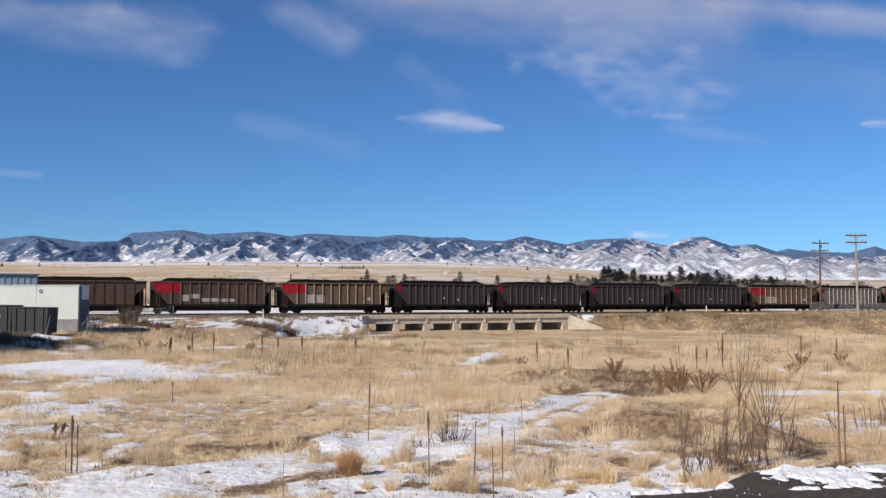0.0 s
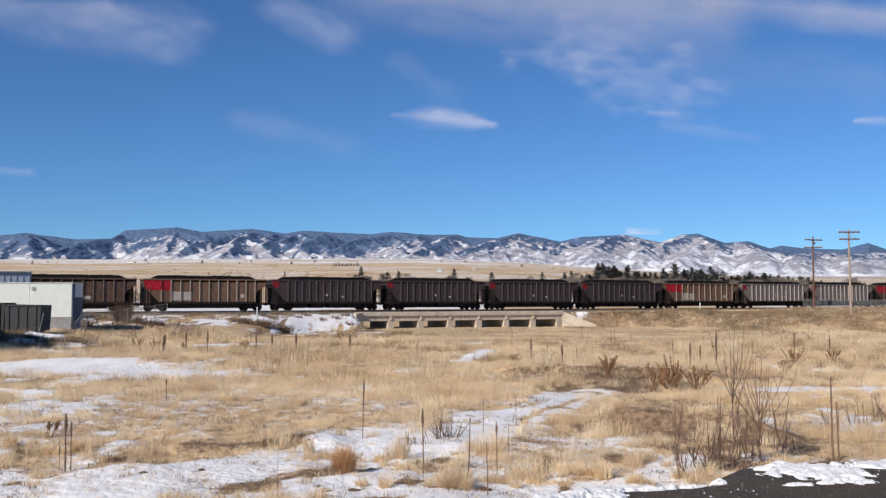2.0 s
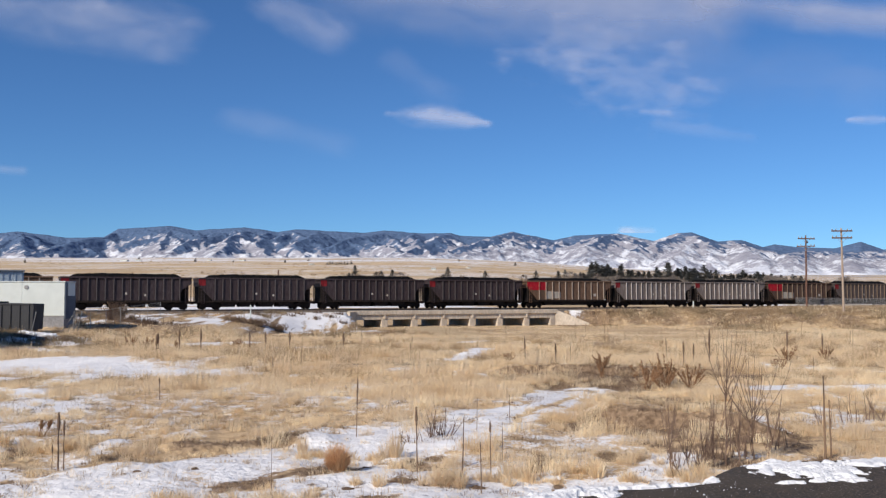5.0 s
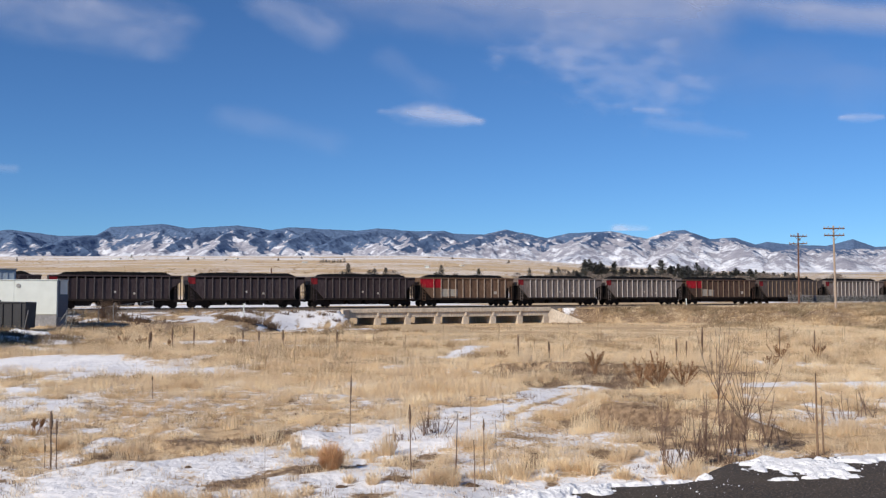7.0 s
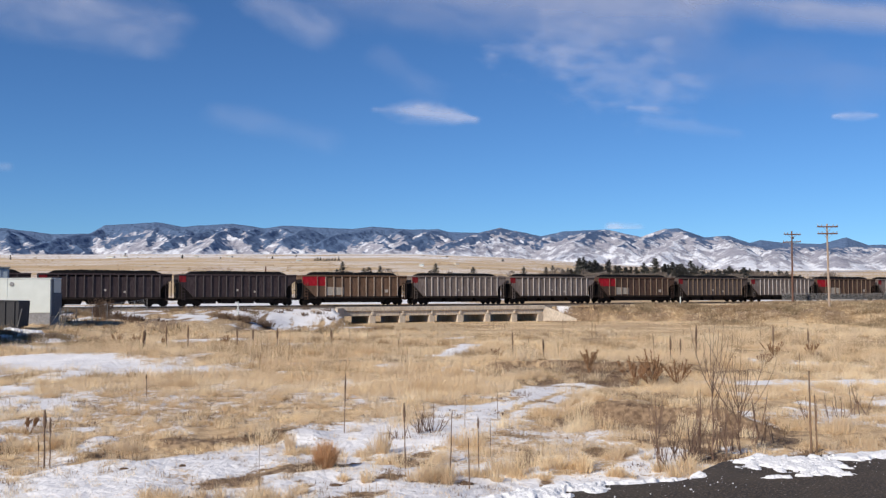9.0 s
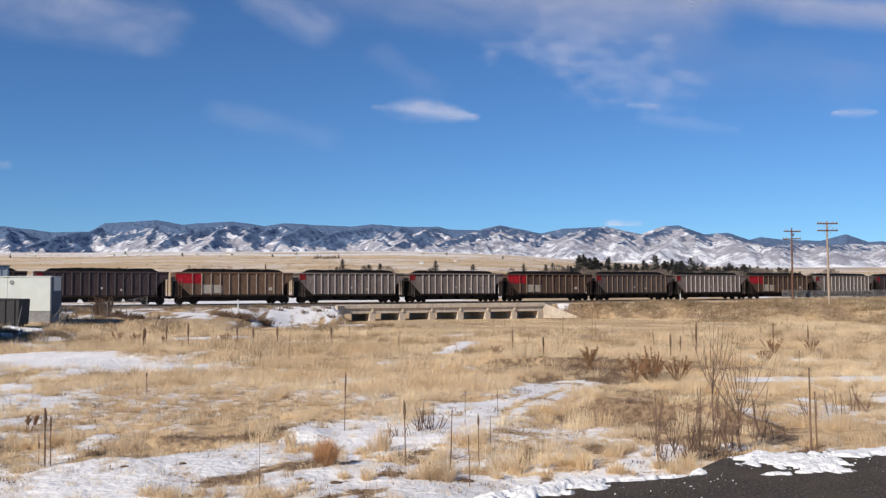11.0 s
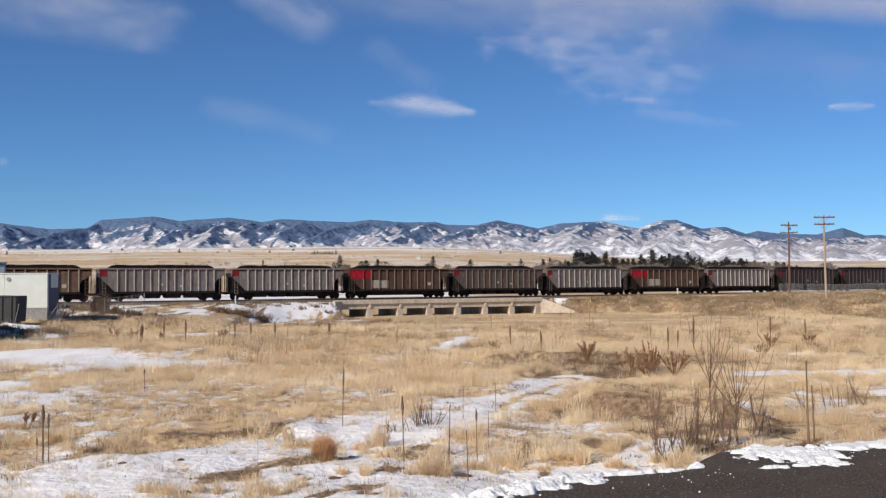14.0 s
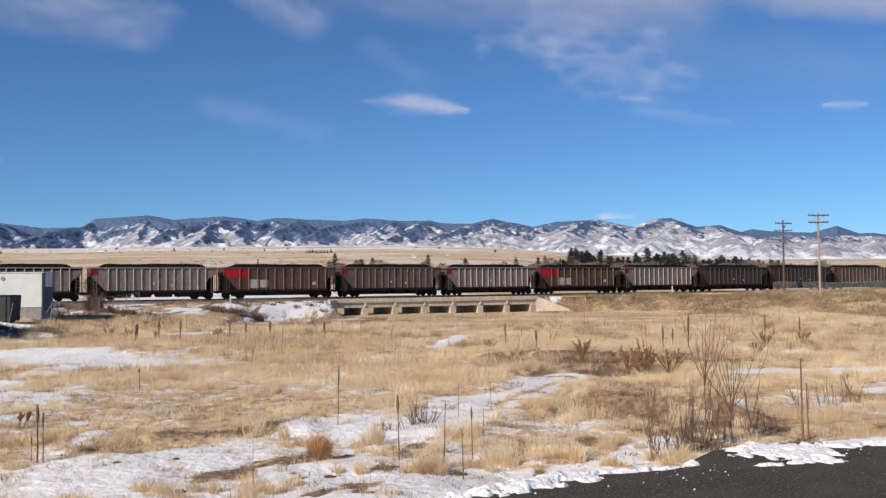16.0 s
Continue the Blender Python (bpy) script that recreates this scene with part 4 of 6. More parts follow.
make_pole(56.0, 127.0, 0.1, 11.15, [(10.75, 1.5, 5), (9.8, 1.45, 5)], WOOD, -0.4, "pale weathered wooden utility pole with two crossarms")
make_pole(59.4, 148.0, 0.2, 11.5, [(10.95, 1.5, 12), (10.4, 1.2, 62), (9.75, 1.35, -20)], DARKWOOD, 0.4, "dark brown wooden utility pole with three crossarms")


def make_trailer():
    root = tagged(new("white_shed"), "long white-sided shed with navy lower end", "shed")
    root.matrix_world = pose(-34.05, 88.0, -0.45)
    bm = bmesh.new()
    box(bm, -16, 0, 0, 2.5, 0.55, 3.72, 0.05)
    part("wall", bm, WHITE, root)
    bm = bmesh.new()
    box(bm, -16.05, 0.05, -0.05, 2.55, 3.72, 3.82, 0.03)
    part("roof", bm, WHITE, root)
    bm = bmesh.new()
    box(bm, -15.9, -0.1, 0.06, 2.4, -0.6, 0.55)
    part("skirting", bm, BLOCK, root)
    bm = bmesh.new()
    box(bm, 0.0, 0.06, 0.55, 2.45, 0.3, 2.45)
    part("end_panel", bm, NAVY, root, "navy blue lower end panel")
    bm = bmesh.new()
    box(bm, -0.06, 0.07, -0.02, 0.5, 0.3, 3.7)
    part("corner_trim", bm, NAVY, root)
    bm = bmesh.new()
    rod(bm, (-3.6, 0.02, 3.25), (-3.6, -0.05, 3.25), 0.2, sides=14)
    part("vent", bm, GREY, root, "round grey vent")
    for x in (-12.2, -8.1, -4.05):
        bm = bmesh.new()
        box(bm, x, x + 0.04, -0.02, 0.03, 0.55, 3.7)
        part("seam", bm, WHITE, root)


make_trailer()


def make_barn():
    root = tagged(new("metal_building"), "blue-grey ribbed metal building with flat eave", "building")
    root.matrix_world = pose(-41.8, 97.0, -0.3, 0, 0, 26)
    bm = bmesh.new()
    box(bm, -22, 0, 0, 6.0, -0.6, 4.85, 0.02)
    part("wall", bm, BLUEMETAL, root)
    bm = bmesh.new()
    box(bm, -0.055, 0.055, -0.05, 0.0, 0, 4.85)
    rib = part("cladding_rib", bm, BLUEMETAL, root)
    rib.location = (-0.2, 0, 0)
    for k in range(1, 36):
        r = new("cladding_rib", rib.data)
        r.parent = root
        r.location = (-0.2 - 0.6 * k, 0, 0)
    bm = bmesh.new()
    box(bm, -22.2, 0.12, -0.2, 6.2, 4.85, 5.0, 0.03)
    part("eave", bm, GREY, root)


make_barn()


def make_yard_shade_block():
    """Unseen building added at the yard's near side to keep it in shade."""
    root = tagged(new("yard_building"), "tall plain metal block added out of view to shade the yard", "building", kind="structure")
    root.matrix_world = pose(-37.6, 60.0, -2.2)
    bm = bmesh.new()
    box(bm, -16, 0, 0, 9.0, 0, 7.2, 0.03)
    part("wall", bm, BLUEMETAL, root)
    bm = bmesh.new()
    prism(bm, [(-16.4, 7.2), (0.4, 7.2), (-8.0, 8.8)], -0.3, 9.3)
    bmesh.ops.recalc_face_normals(bm, faces=bm.faces)
    part("roof", bm, GREY, root)


make_yard_shade_block()


def make_bin(x, y, z, w, h):
    root = tagged(new("waste_bin"), "large dark green steel waste container in the yard", "container", group="yard containers")
    root.matrix_world = pose(x, y, z)
    bm = bmesh.new()
    prism(bm, [(-w / 2, 0.1), (w / 2, 0.1), (w / 2 + 0.12, h - 0.1), (w / 2 - 0.1, h), (-w / 2 + 0.1, h + 0.06), (-w / 2 - 0.05, h - 0.1)], 0, 2.2)
    bmesh.ops.recalc_face_normals(bm, faces=bm.faces)
    part("tub", bm, BIN, root)
    bm = bmesh.new()
    box(bm, -w / 2 - 0.1, w / 2 + 0.1, -0.06, 2.26, h - 0.12, h + 0.0, 0.04)
    part("rim", bm, BIN, root)
    for k in range(4):
        bm = bmesh.new()
        xx = -w / 2 + 0.3 + k * (w - 0.6) / 3
        box(bm, xx - 0.05, xx + 0.05, -0.08, 0.0, 0.1, h - 0.1)
        part("rib", bm, BIN, root)
    for sx in (-1, 1):
        bm = bmesh.new()
        box(bm, sx * w * 0.35 - 0.1, sx * w * 0.35 + 0.1, 0.1, 2.1, -0.3, 0.1)
        part("skid", bm, BIN, root)


make_bin(-39.1, 80.3, -0.95, 4.4, 2.45)
make_bin(-35.15, 80.0, -1.0, 2.9, 2.3)


# ---- plants ----
def plant_material(name, a, b, c, rough=0.85, clear=0.35):
    """Straw, twigs or needles: three tones by the piece, with some light passing through."""
    m, n, l, bsdf = material(name, rough)
    bsdf.inputs["Specular IOR Level"].default_value = 0.2
    at = n.new("ShaderNodeAttribute")
    at.attribute_name = "tone"
    co = n.new("ShaderNodeNewGeometry").outputs["Position"]
    mixed = blend(n, l, at.outputs["Fac"], a, b)
    mixed = blend(n, l, grain(n, l, co, 0.5, 4, 0.42, 0.66), mixed, c)
    l.new(mixed, bsdf.inputs["Base Color"])
    if clear:
        tl, mix = n.new("ShaderNodeBsdfTranslucent"), n.new("ShaderNodeMixShader")
        l.new(mixed, tl.inputs[0])
        mix.inputs[0].default_value = clear
        l.new(bsdf.outputs[0], mix.inputs[1])
        l.new(tl.outputs[0], mix.inputs[2])
        l.new(mix.outputs[0], n["Material Output"].inputs["Surface"])
    return m


STRAW = plant_material("dry_straw_grass", (0.675, 0.495, 0.302), (0.96, 0.815, 0.58), (0.725, 0.578, 0.405))
RUSSET = plant_material("russet_grass", (0.36, 0.25, 0.15), (0.50, 0.37, 0.23), (0.29, 0.20, 0.12))
ORANGE = plant_material("orange_bunch_grass", (0.66, 0.42, 0.235), (0.82, 0.58, 0.37), (0.54, 0.32, 0.17))
STALK = plant_material("dead_stalk", (0.15, 0.10, 0.07), (0.23, 0.155, 0.105), (0.11, 0.07, 0.05), clear=0.0)
PALESTALK = plant_material("pale_dead_stalk", (0.30, 0.22, 0.14), (0.38, 0.28, 0.18), (0.24, 0.17, 0.11), clear=0.0)
TWIG = plant_material("bare_twig", (0.15, 0.097, 0.072), (0.23, 0.155, 0.115), (0.11, 0.07, 0.055), clear=0.0)
BRUSH = plant_material("dead_brush", (0.25, 0.185, 0.115), (0.35, 0.27, 0.17), (0.18, 0.13, 0.08), clear=0.1)
PLUME = plant_material("brown_seed_plume", (0.24, 0.13, 0.07), (0.33, 0.19, 0.105), (0.18, 0.095, 0.05), clear=0.1)
# needle tones are greyed and lightened, with distance haze in the colour
HAZED_NEEDLE = plant_material("hazed_conifer_needles", (0.125, 0.125, 0.115), (0.18, 0.175, 0.155), (0.10, 0.10, 0.095), clear=0.25)
BARETREE = plant_material("bare_tree_twigs", (0.20, 0.165, 0.14), (0.29, 0.24, 0.20), (0.155, 0.125, 0.105), clear=0.15)
BARK = surface("bark", (0.10, 0.07, 0.05), (0.15, 0.11, 0.08), 3, 20, stretch=(1, 1, 0.2))
SNOW = surface("crusted_snow", (0.80, 0.80, 0.82), (0.74, 0.75, 0.78), 3.0, 30.0, rough=0.8, bump=0.6, depth=0.016, dark=0.92, gloss=0.1)


def blades(rng, x, y, z, height, width, lean, joints=1, way=None):
    """Grass blades as bent strips: vertices, triangles and a tone for each vertex."""
    n = len(x)
    turn = rng.uniform(0, 2 * np.pi, n)
    way = rng.uniform(0, 2 * np.pi, n) if way is None else way
    dx, dy = np.cos(turn) * width / 2, np.sin(turn) * width / 2
    lx, ly = np.cos(way) * lean * height, np.sin(way) * lean * height
    tone = rng.uniform(0, 1, n)
    base = np.stack([np.stack([x - dx, y - dy, z], -1), np.stack([x + dx, y + dy, z], -1)], 1)
    up = height * np.sqrt(np.clip(1 - lean ** 2, 0.06, 1))
    tip = np.stack([x + lx, y + ly, z + up * (1 - 0.22 * lean)], -1)[:, None]
    if joints == 1:
        verts = np.concatenate([base, tip], 1)
        tris = np.array([[0, 1, 2]])
    else:
        mid = np.stack([x + lx * 0.26, y + ly * 0.26, z + up * 0.66], -1)
        side = np.stack([dx * 0.75, dy * 0.75, 0 * dx], -1)
        verts = np.concatenate([base, (mid - side)[:, None], (mid + side)[:, None], tip], 1)
        tris = np.array([[0, 1, 3], [0, 3, 2], [2, 3, 4]])
    k = verts.shape[1]
    faces = (np.arange(n)[:, None, None] * k + tris[None]).reshape(-1, 3)
    return verts.reshape(-1, 3), faces, np.repeat(tone, k)


def gather(pieces):
    vs, fs, ts, o = [], [], [], 0
    for v, f, t in pieces:
        vs.append(v)
        fs.append(f + o)
        ts.append(t)
        o += len(v)
    return np.concatenate(vs), np.concatenate(fs), np.concatenate(ts)


def meadow(rng, y0, y1, clumps, per, height, width, spreadr, joints, patch, salt, keep):
    """Bunch grass between two depths of the meadow; keep(x, y): the share that grows."""
    y = np.sqrt(rng.uniform(y0 ** 2, y1 ** 2, clumps))
    x = rng.uniform(-0.56, 0.60, clumps) * y
    grow = keep(x, y) * ramp(0.38, 0.58, fbm(x / patch, y / patch, 5, salt) + 0.02)
    ok = rng.uniform(0, 1, clumps) < grow
    x, y = x[ok], y[ok]
    size = rng.uniform(0.55, 1.15, len(x)) * (1 + 0.55 * ramp(2.2, 0.8, capsule(x, y, -8.5, 38.5, 3.6, 34.2)) + 0.4 * ramp(2.5, 1.0, capsule(x, y, -22, 58, -4, 60))) * (0.25 + 1.4 * fbm(x / (patch * 2.2), y / (patch * 2.2), 4, salt + 4))
    cx, cy, cs = np.repeat(x, per), np.repeat(y, per), np.repeat(size, per)
    n = len(cx)
    u, a = np.sqrt(rng.uniform(0, 1, n)), rng.uniform(0, 2 * np.pi, n)
    r = spreadr * u * cs
    px, py = cx + r * np.cos(a), cy + r * np.sin(a)
    h = height * cs * rng.uniform(0.55, 1.1, n)
    v, f, t = blades(rng, px, py, land(px, py) - 0.02, h, width * rng.uniform(0.7, 1.3, n), np.clip(0.62 * u + rng.uniform(-0.3, 0.35, n), 0.02, 0.97), joints, a + rng.uniform(-1.3, 1.3, n))
    own = rng.uniform(0, 1, len(x)) * 0.7 - 0.05 + 1.6 * (fbm(x / (patch * 1.7), y / (patch * 2.6), 4, salt + 8) - 0.36)
    k = len(t) // max(n, 1)
    return v, f, np.clip(np.repeat(np.repeat(own, per), k) + 0.3 * (t - 0.5), 0, 1)


def drifted(x, y):
    """Share of grass left standing in the two open drifts."""
    ragged = 1.6 * (fbm(x / 2.2, y / 2.2, 4, 31) - 0.5)
    long = ramp(2.9, 2.0, capsule(x, y, -25.0, 53.0, -12.5, 47.8) + ragged)
    return 1 - 0.96 * np.maximum(long, ramp(1.15, 0.5, capsule(x, y, 1.2, 54.5, 4.0, 68.5) + 0.8 * ragged))


def trodden(x, y):
    """Share of grass left standing in the hollow before the cut bank."""
    return 1 - 0.7 * ramp(1.2, 0.6, capsule(x, y, 4.3, 24.9, 8.0, 21.9)) * ramp(0.38, 0.52, fbm(x / 0.9, y / 0.9, 3, 91) + 0.04)


def bare(x, y):
    """Share of grass that stands clear of snow, road, track and bridge."""
    s, q = along(x, y)
    g = (1 - 0.86 * ramp(0.35, 0.75, snow_at(x, y))) * drifted(x, y) * trodden(x, y)
    g = g * ramp(0.25, 0.8, road_gap(x, y)) * ramp(3.5, 6.0, q) * (1 - 0.95 * soil_at(x, y))
    under = ramp(BRIDGE[0] - 6, BRIDGE[0] - 4, s) * ramp(BRIDGE[1] + 2, BRIDGE[1] + 1, s) * ramp(7, 5, q)
    return g * (1 - under)


def make_grass():
    rng = np.random.default_rng(7)
    def shoulder(x, y):
        g = road_gap(x, y)
        return ramp(0.8, 1.0, g) * ramp(3.0, 1.6, g) * ramp(3.6, 4.4, x)
    near = [meadow(rng, 6.5, 36, 4200, 44, 0.20, 0.005, 0.14, 2, 1.5, 201, bare), meadow(rng, 6.5, 36, 12000, 16, 0.09, 0.007, 0.2, 1, 2.5, 205, bare), meadow(rng, 7.5, 13, 2600, 26, 0.17, 0.0045, 0.12, 2, 0.8, 207, shoulder)]
    def loose(x, y):
        return drifted(x, y) * trodden(x, y) * ramp(0.5, 1.5, road_gap(x, y)) * (1 - 0.9 * ramp(1.3, 0.6, path_gap(x, y))) * (1 - 0.95 * soil_at(x, y)) * (0.16 + 0.84 * ramp(0.85, 0.4, snow_at(x, y)))
    near.append(meadow(rng, 10, 42, 4300, 160, 0.40, 0.006, 0.27, 2, 1.1, 209, loose))
    def sprigs(x, y):
        return 0.5 * ramp(0.4, 0.7, snow_at(x, y)) * ramp(0.6, 1.4, road_gap(x, y))
    near.append(meadow(rng, 11, 30, 5600, 34, 0.22, 0.005, 0.11, 2, 0.9, 271, sprigs))
    v, f, t = gather(near)
    tagged(sheet("meadow_grass", v, f, STRAW, False, {"tone": t}), "dense dry straw-coloured bunch grass on the near meadow", "grass", kind="stuff")
    mid = [meadow(rng, 33, 64, 5600, 70, 0.55, 0.012, 0.34, 1, 3.0, 213, loose), meadow(rng, 35, 72, 17000, 23, 0.29, 0.012, 0.2, 1, 2.2, 211, bare)]
    v, f, t = gather(mid)
    tagged(sheet("meadow_grass", v, f, STRAW, False, {"tone": t}), "dry straw-coloured grass across the middle meadow", "grass", kind="stuff")
    def tall(x, y):
        return bare(x, y) * ramp(15, 5, capsule(x, y, -26, 70, 14, 68)) * ramp(0.45, 0.6, fbm(x / 2, y / 4, 3, 223)) * ramp(4, 7, np.hypot((x - 2.2) / 1.3, y - 57.0)) * ramp(4, 7, np.hypot((x + 17) / 2.4, y - 48.0))
    def tussocks(x, y):
        return bare(x, y) * ramp(0.42, 0.54, fbm(x / 5, y / 9, 4, 283)) * ramp(98, 88, y)
    def hillside(x, y):
        s, q = along(x, y)
        return ramp(BRIDGE[1] + 2, BRIDGE[1] + 5, s) * ramp(3, 4.5, q) * ramp(110, 90, q) * (1 - 0.75 * bank_face(s, q) * ramp(0.36, 0.56, fbm(x / 5, y / 14, 4, 291)))
    far = [meadow(rng, 105, 185, 26000, 9, 0.42, 0.06, 0.5, 1, 2.6, 229, hillside), meadow(rng, 74, 185, 60000, 6, 0.36, 0.05, 0.5, 1, 7.0, 227, hillside), meadow(rng, 71, 185, 80000, 4, 0.30, 0.04, 0.5, 1, 6.0, 221, bare), meadow(rng, 52, 88, 13000, 15, 0.75, 0.02, 0.4, 1, 4.0, 225, tall)]
    far.append(meadow(rng, 40, 98, 5200, 60, 0.85, 0.018, 0.42, 1, 1.6, 281, tussocks))
    v, f, t = gather(far)
    tagged(sheet("meadow_grass", v, f, STRAW, False, {"tone": t}), "dry straw-coloured grass below the railway", "grass", kind="stuff")

    def weedy(x, y):
        return bare(x, y) * ramp(0.5, 0.64, fbm(x / 6, y / 9, 3, 231) + 0.35 * soil_at(x, y)) * (1 + 0.8 * soil_at(x, y))
    weeds = [meadow(rng, 6.5, 40, 6500, 16, 0.34, 0.007, 0.2, 2, 3.0, 235, weedy), meadow(rng, 38, 80, 12000, 8, 0.42, 0.022, 0.3, 1, 4.0, 237, weedy), meadow(rng, 100, 185, 12000, 6, 0.4, 0.05, 0.5, 1, 7.0, 239, weedy)]
    def bank(x, y):
        s, q = along(x, y)
        band = fbm(x / 9, y / 16, 4, 241) - 0.07 + 0.30 * bank_face(s, q) + 0.2 * ramp(12, 3, np.hypot(s - 66, q - 7))
        return ramp(BRIDGE[1] + 3, BRIDGE[1] + 6, s) * ramp(3.0, 4.5, q) * ramp(58, 40, q) * ramp(0.34, 0.52, band)
    def yard(x, y):
        s, q = along(x, y)
        return ramp(BRIDGE[0] + 1, BRIDGE[0] - 2, s) * ramp(4, 5, q) * ramp(34, 20, q) * ramp(0.43, 0.57, fbm(x / 2.2, y / 9, 4, 243))
    weeds.append(meadow(rng, 50, 90, 7000, 14, 0.7, 0.024, 0.4, 1, 5.0, 229, lambda x, y: bare(x, y) * ramp(16, 5, capsule(x, y, -24, 66, 16, 66)) * ramp(0.5, 0.62, fbm(x / 3, y / 6, 3, 233))))
    weeds.append(meadow(rng, 40, 98, 2600, 60, 0.75, 0.018, 0.42, 1, 1.6, 285, lambda x, y: bare(x, y) * ramp(0.46, 0.58, fbm(x / 6, y / 10, 4, 287)) * ramp(98, 88, y)))
    weeds += [meadow(rng, 100, 185, 40000, 20, 0.5, 0.065, 0.9, 1, 3.5, 245, bank), meadow(rng, 78, 130, 9000, 18, 0.65, 0.06, 0.6, 1, 3.0, 247, yard)]
    def snowy(x, y):
        return 0.55 * ramp(0.35, 0.7, snow_at(x, y)) * ramp(0.4, 1.2, road_gap(x, y)) * ramp(0.40, 0.62, fbm(x / 0.9, y / 0.9, 4, 251))
    weeds.append(meadow(rng, 14, 50, 16000, 9, 0.17, 0.014, 0.2, 1, 1.2, 267, lambda x, y: ramp(0.3, 0.6, soil_at(x, y)) * ramp(0.5, 0.2, snow_at(x, y))))
    weeds.append(meadow(rng, 11, 34, 3600, 26, 0.2, 0.007, 0.13, 2, 1.4, 275, lambda x, y: 0.6 * ramp(0.6, 1.4, road_gap(x, y)) * ramp(4, -2, x)))
    weeds.append(meadow(rng, 11, 40, 9200, 7, 0.13, 0.012, 0.12, 2, 1.2, 253, snowy))
    def knots(x, y):
        return np.maximum(bank(x, y), yard(x, y)) * ramp(0.50, 0.58, fbm(x / 2.4, y / 8, 3, 261))
    dead = [meadow(rng, 78, 185, 30000, 20, 0.7, 0.07, 0.75, 1, 4.0, 249, knots)]
    dead.append(meadow(rng, 66, 88, 24000, 20, 0.55, 0.03, 0.4, 1, 1.6, 293, lambda x, y: ramp(5.0, 2.0, capsule(x, y, -40, 79, -30, 75))))
    v, f, t = gather(dead)
    tagged(sheet("dead_brush", v, f, BRUSH, False, {"tone": t}), "clumps of dark brown dead brush on the railway bank", "brush", kind="stuff")

    def plain(x, y):
        return ramp(-30, -60, along(x, y)[1]) * ramp(0.42, 0.6, fbm(x / 90, y / 160, 4, 255))
    shrubs = [meadow(rng, 220, 2300, 5200, 14, 1.3, 0.5, 1.3, 1, 60.0, 257, plain)]
    v, f, t = gather(shrubs)
    tagged(sheet("sagebrush", v, f, RUSSET, False, {"tone": t}), "low brown brush scattered across the far plain", "brush", kind="stuff")
    crumbs = [meadow(rng, 11, 34, 46000, 8, 0.14, 0.028, 0.11, 1, 0.7, 263, snowy)]

    def earthy(x, y):
        return ramp(0.35, 0.7, soil_at(x, y)) * ramp(0.6, 0.3, snow_at(x, y)) * ramp(0.4, 1.2, road_gap(x, y))
    crumbs += [meadow(rng, 11, 27, 9000, 16, 0.1, 0.016, 0.13, 1, 0.8, 273, sprigs)]
    crumbs += [meadow(rng, 14, 50, 40000, 10, 0.17, 0.018, 0.2, 1, 1.0, 265, earthy)]
    v, f, t = gather(crumbs)
    tagged(sheet("plant_litter", v, f, STALK, False, {"tone": t}), "dark broken stems and leaf litter on the snow", "litter", kind="stuff")
    v, f, t = gather(weeds)
    tagged(sheet("russet_weeds", v, f, RUSSET, False, {"tone": t}), "reddish-brown dead weeds among the pale grass", "weeds", kind="stuff")


make_grass()


def tubes(segs, sides=4):
    """Tapered tubes (a, b, r0, r1), as vertices, quads and tones."""
    s = np.array([(*a, *b, r0, r1) for a, b, r0, r1 in segs])
    a, b, r0, r1 = s[:, 0:3], s[:, 3:6], s[:, 6], s[:, 7]
    d = b - a
    d = d / np.maximum(np.linalg.norm(d, axis=1, keepdims=True), 1e-6)
    ref = np.where(np.abs(d[:, 2:3]) > 0.9, np.array([[1.0, 0, 0]]), np.array([[0, 0, 1.0]]))
    u = np.cross(d, ref)
    u = u / np.maximum(np.linalg.norm(u, axis=1, keepdims=True), 1e-6)
    w = np.cross(d, u)
    ang = np.arange(sides) * 2 * np.pi / sides
    ring = u[:, None] * np.cos(ang)[None, :, None] + w[:, None] * np.sin(ang)[None, :, None]
    verts = np.concatenate([a[:, None] + ring * r0[:, None, None], b[:, None] + ring * r1[:, None, None]], 1)
    q = np.array([[i, (i + 1) % sides, sides + (i + 1) % sides, sides + i] for i in range(sides)])
    faces = (np.arange(len(s))[:, None, None] * 2 * sides + q[None]).reshape(-1, 4)
    return verts.reshape(-1, 3), faces, np.repeat(np.random.default_rng(len(s)).uniform(0, 1, len(s)), 2 * sides)


def tube_part(name, segs, mat, parent, label="", sides=4):
    v, f, t = tubes(segs, sides)
    ob = sheet(name, v, f, mat, True, {"tone": t})
    ob.parent = parent
    if label:
        ob["label"] = label
    return ob


def ground_z(x, y):
    return float(land(np.array([x], float), np.array([y], float))[0])


def twiggy(rnd, start, way, length, radius, depth, segs, wild=0.25):
    """A crooked branch with side twigs."""
    p, d, n = Vector(start), Vector(way).normalized(), 4
    for k in range(n):
        d2 = (d + Vector((rnd.uniform(-wild, wild), rnd.uniform(-wild, wild), rnd.uniform(-wild * 0.3, wild * 0.7)))).normalized()
        q = p + d2 * (length / n)
        r0, r1 = radius * (1 - k / n * 0.75), radius * (1 - (k + 1) / n * 0.75)
        segs.append((tuple(p), tuple(q), r0, r1))
        if depth > 0 and k > 0:
            for _ in range(rnd.choice((1, 2, 2))):
                side = Vector((rnd.uniform(-1, 1), rnd.uniform(-1, 1), rnd.uniform(0.3, 1.1))).normalized()
                twiggy(rnd, p.lerp(q, rnd.random()), (d2 * 0.9 + side * 0.6), length * rnd.uniform(0.2, 0.45), r1 * 0.62, depth - 1, segs, wild)
        p, d = q, d2


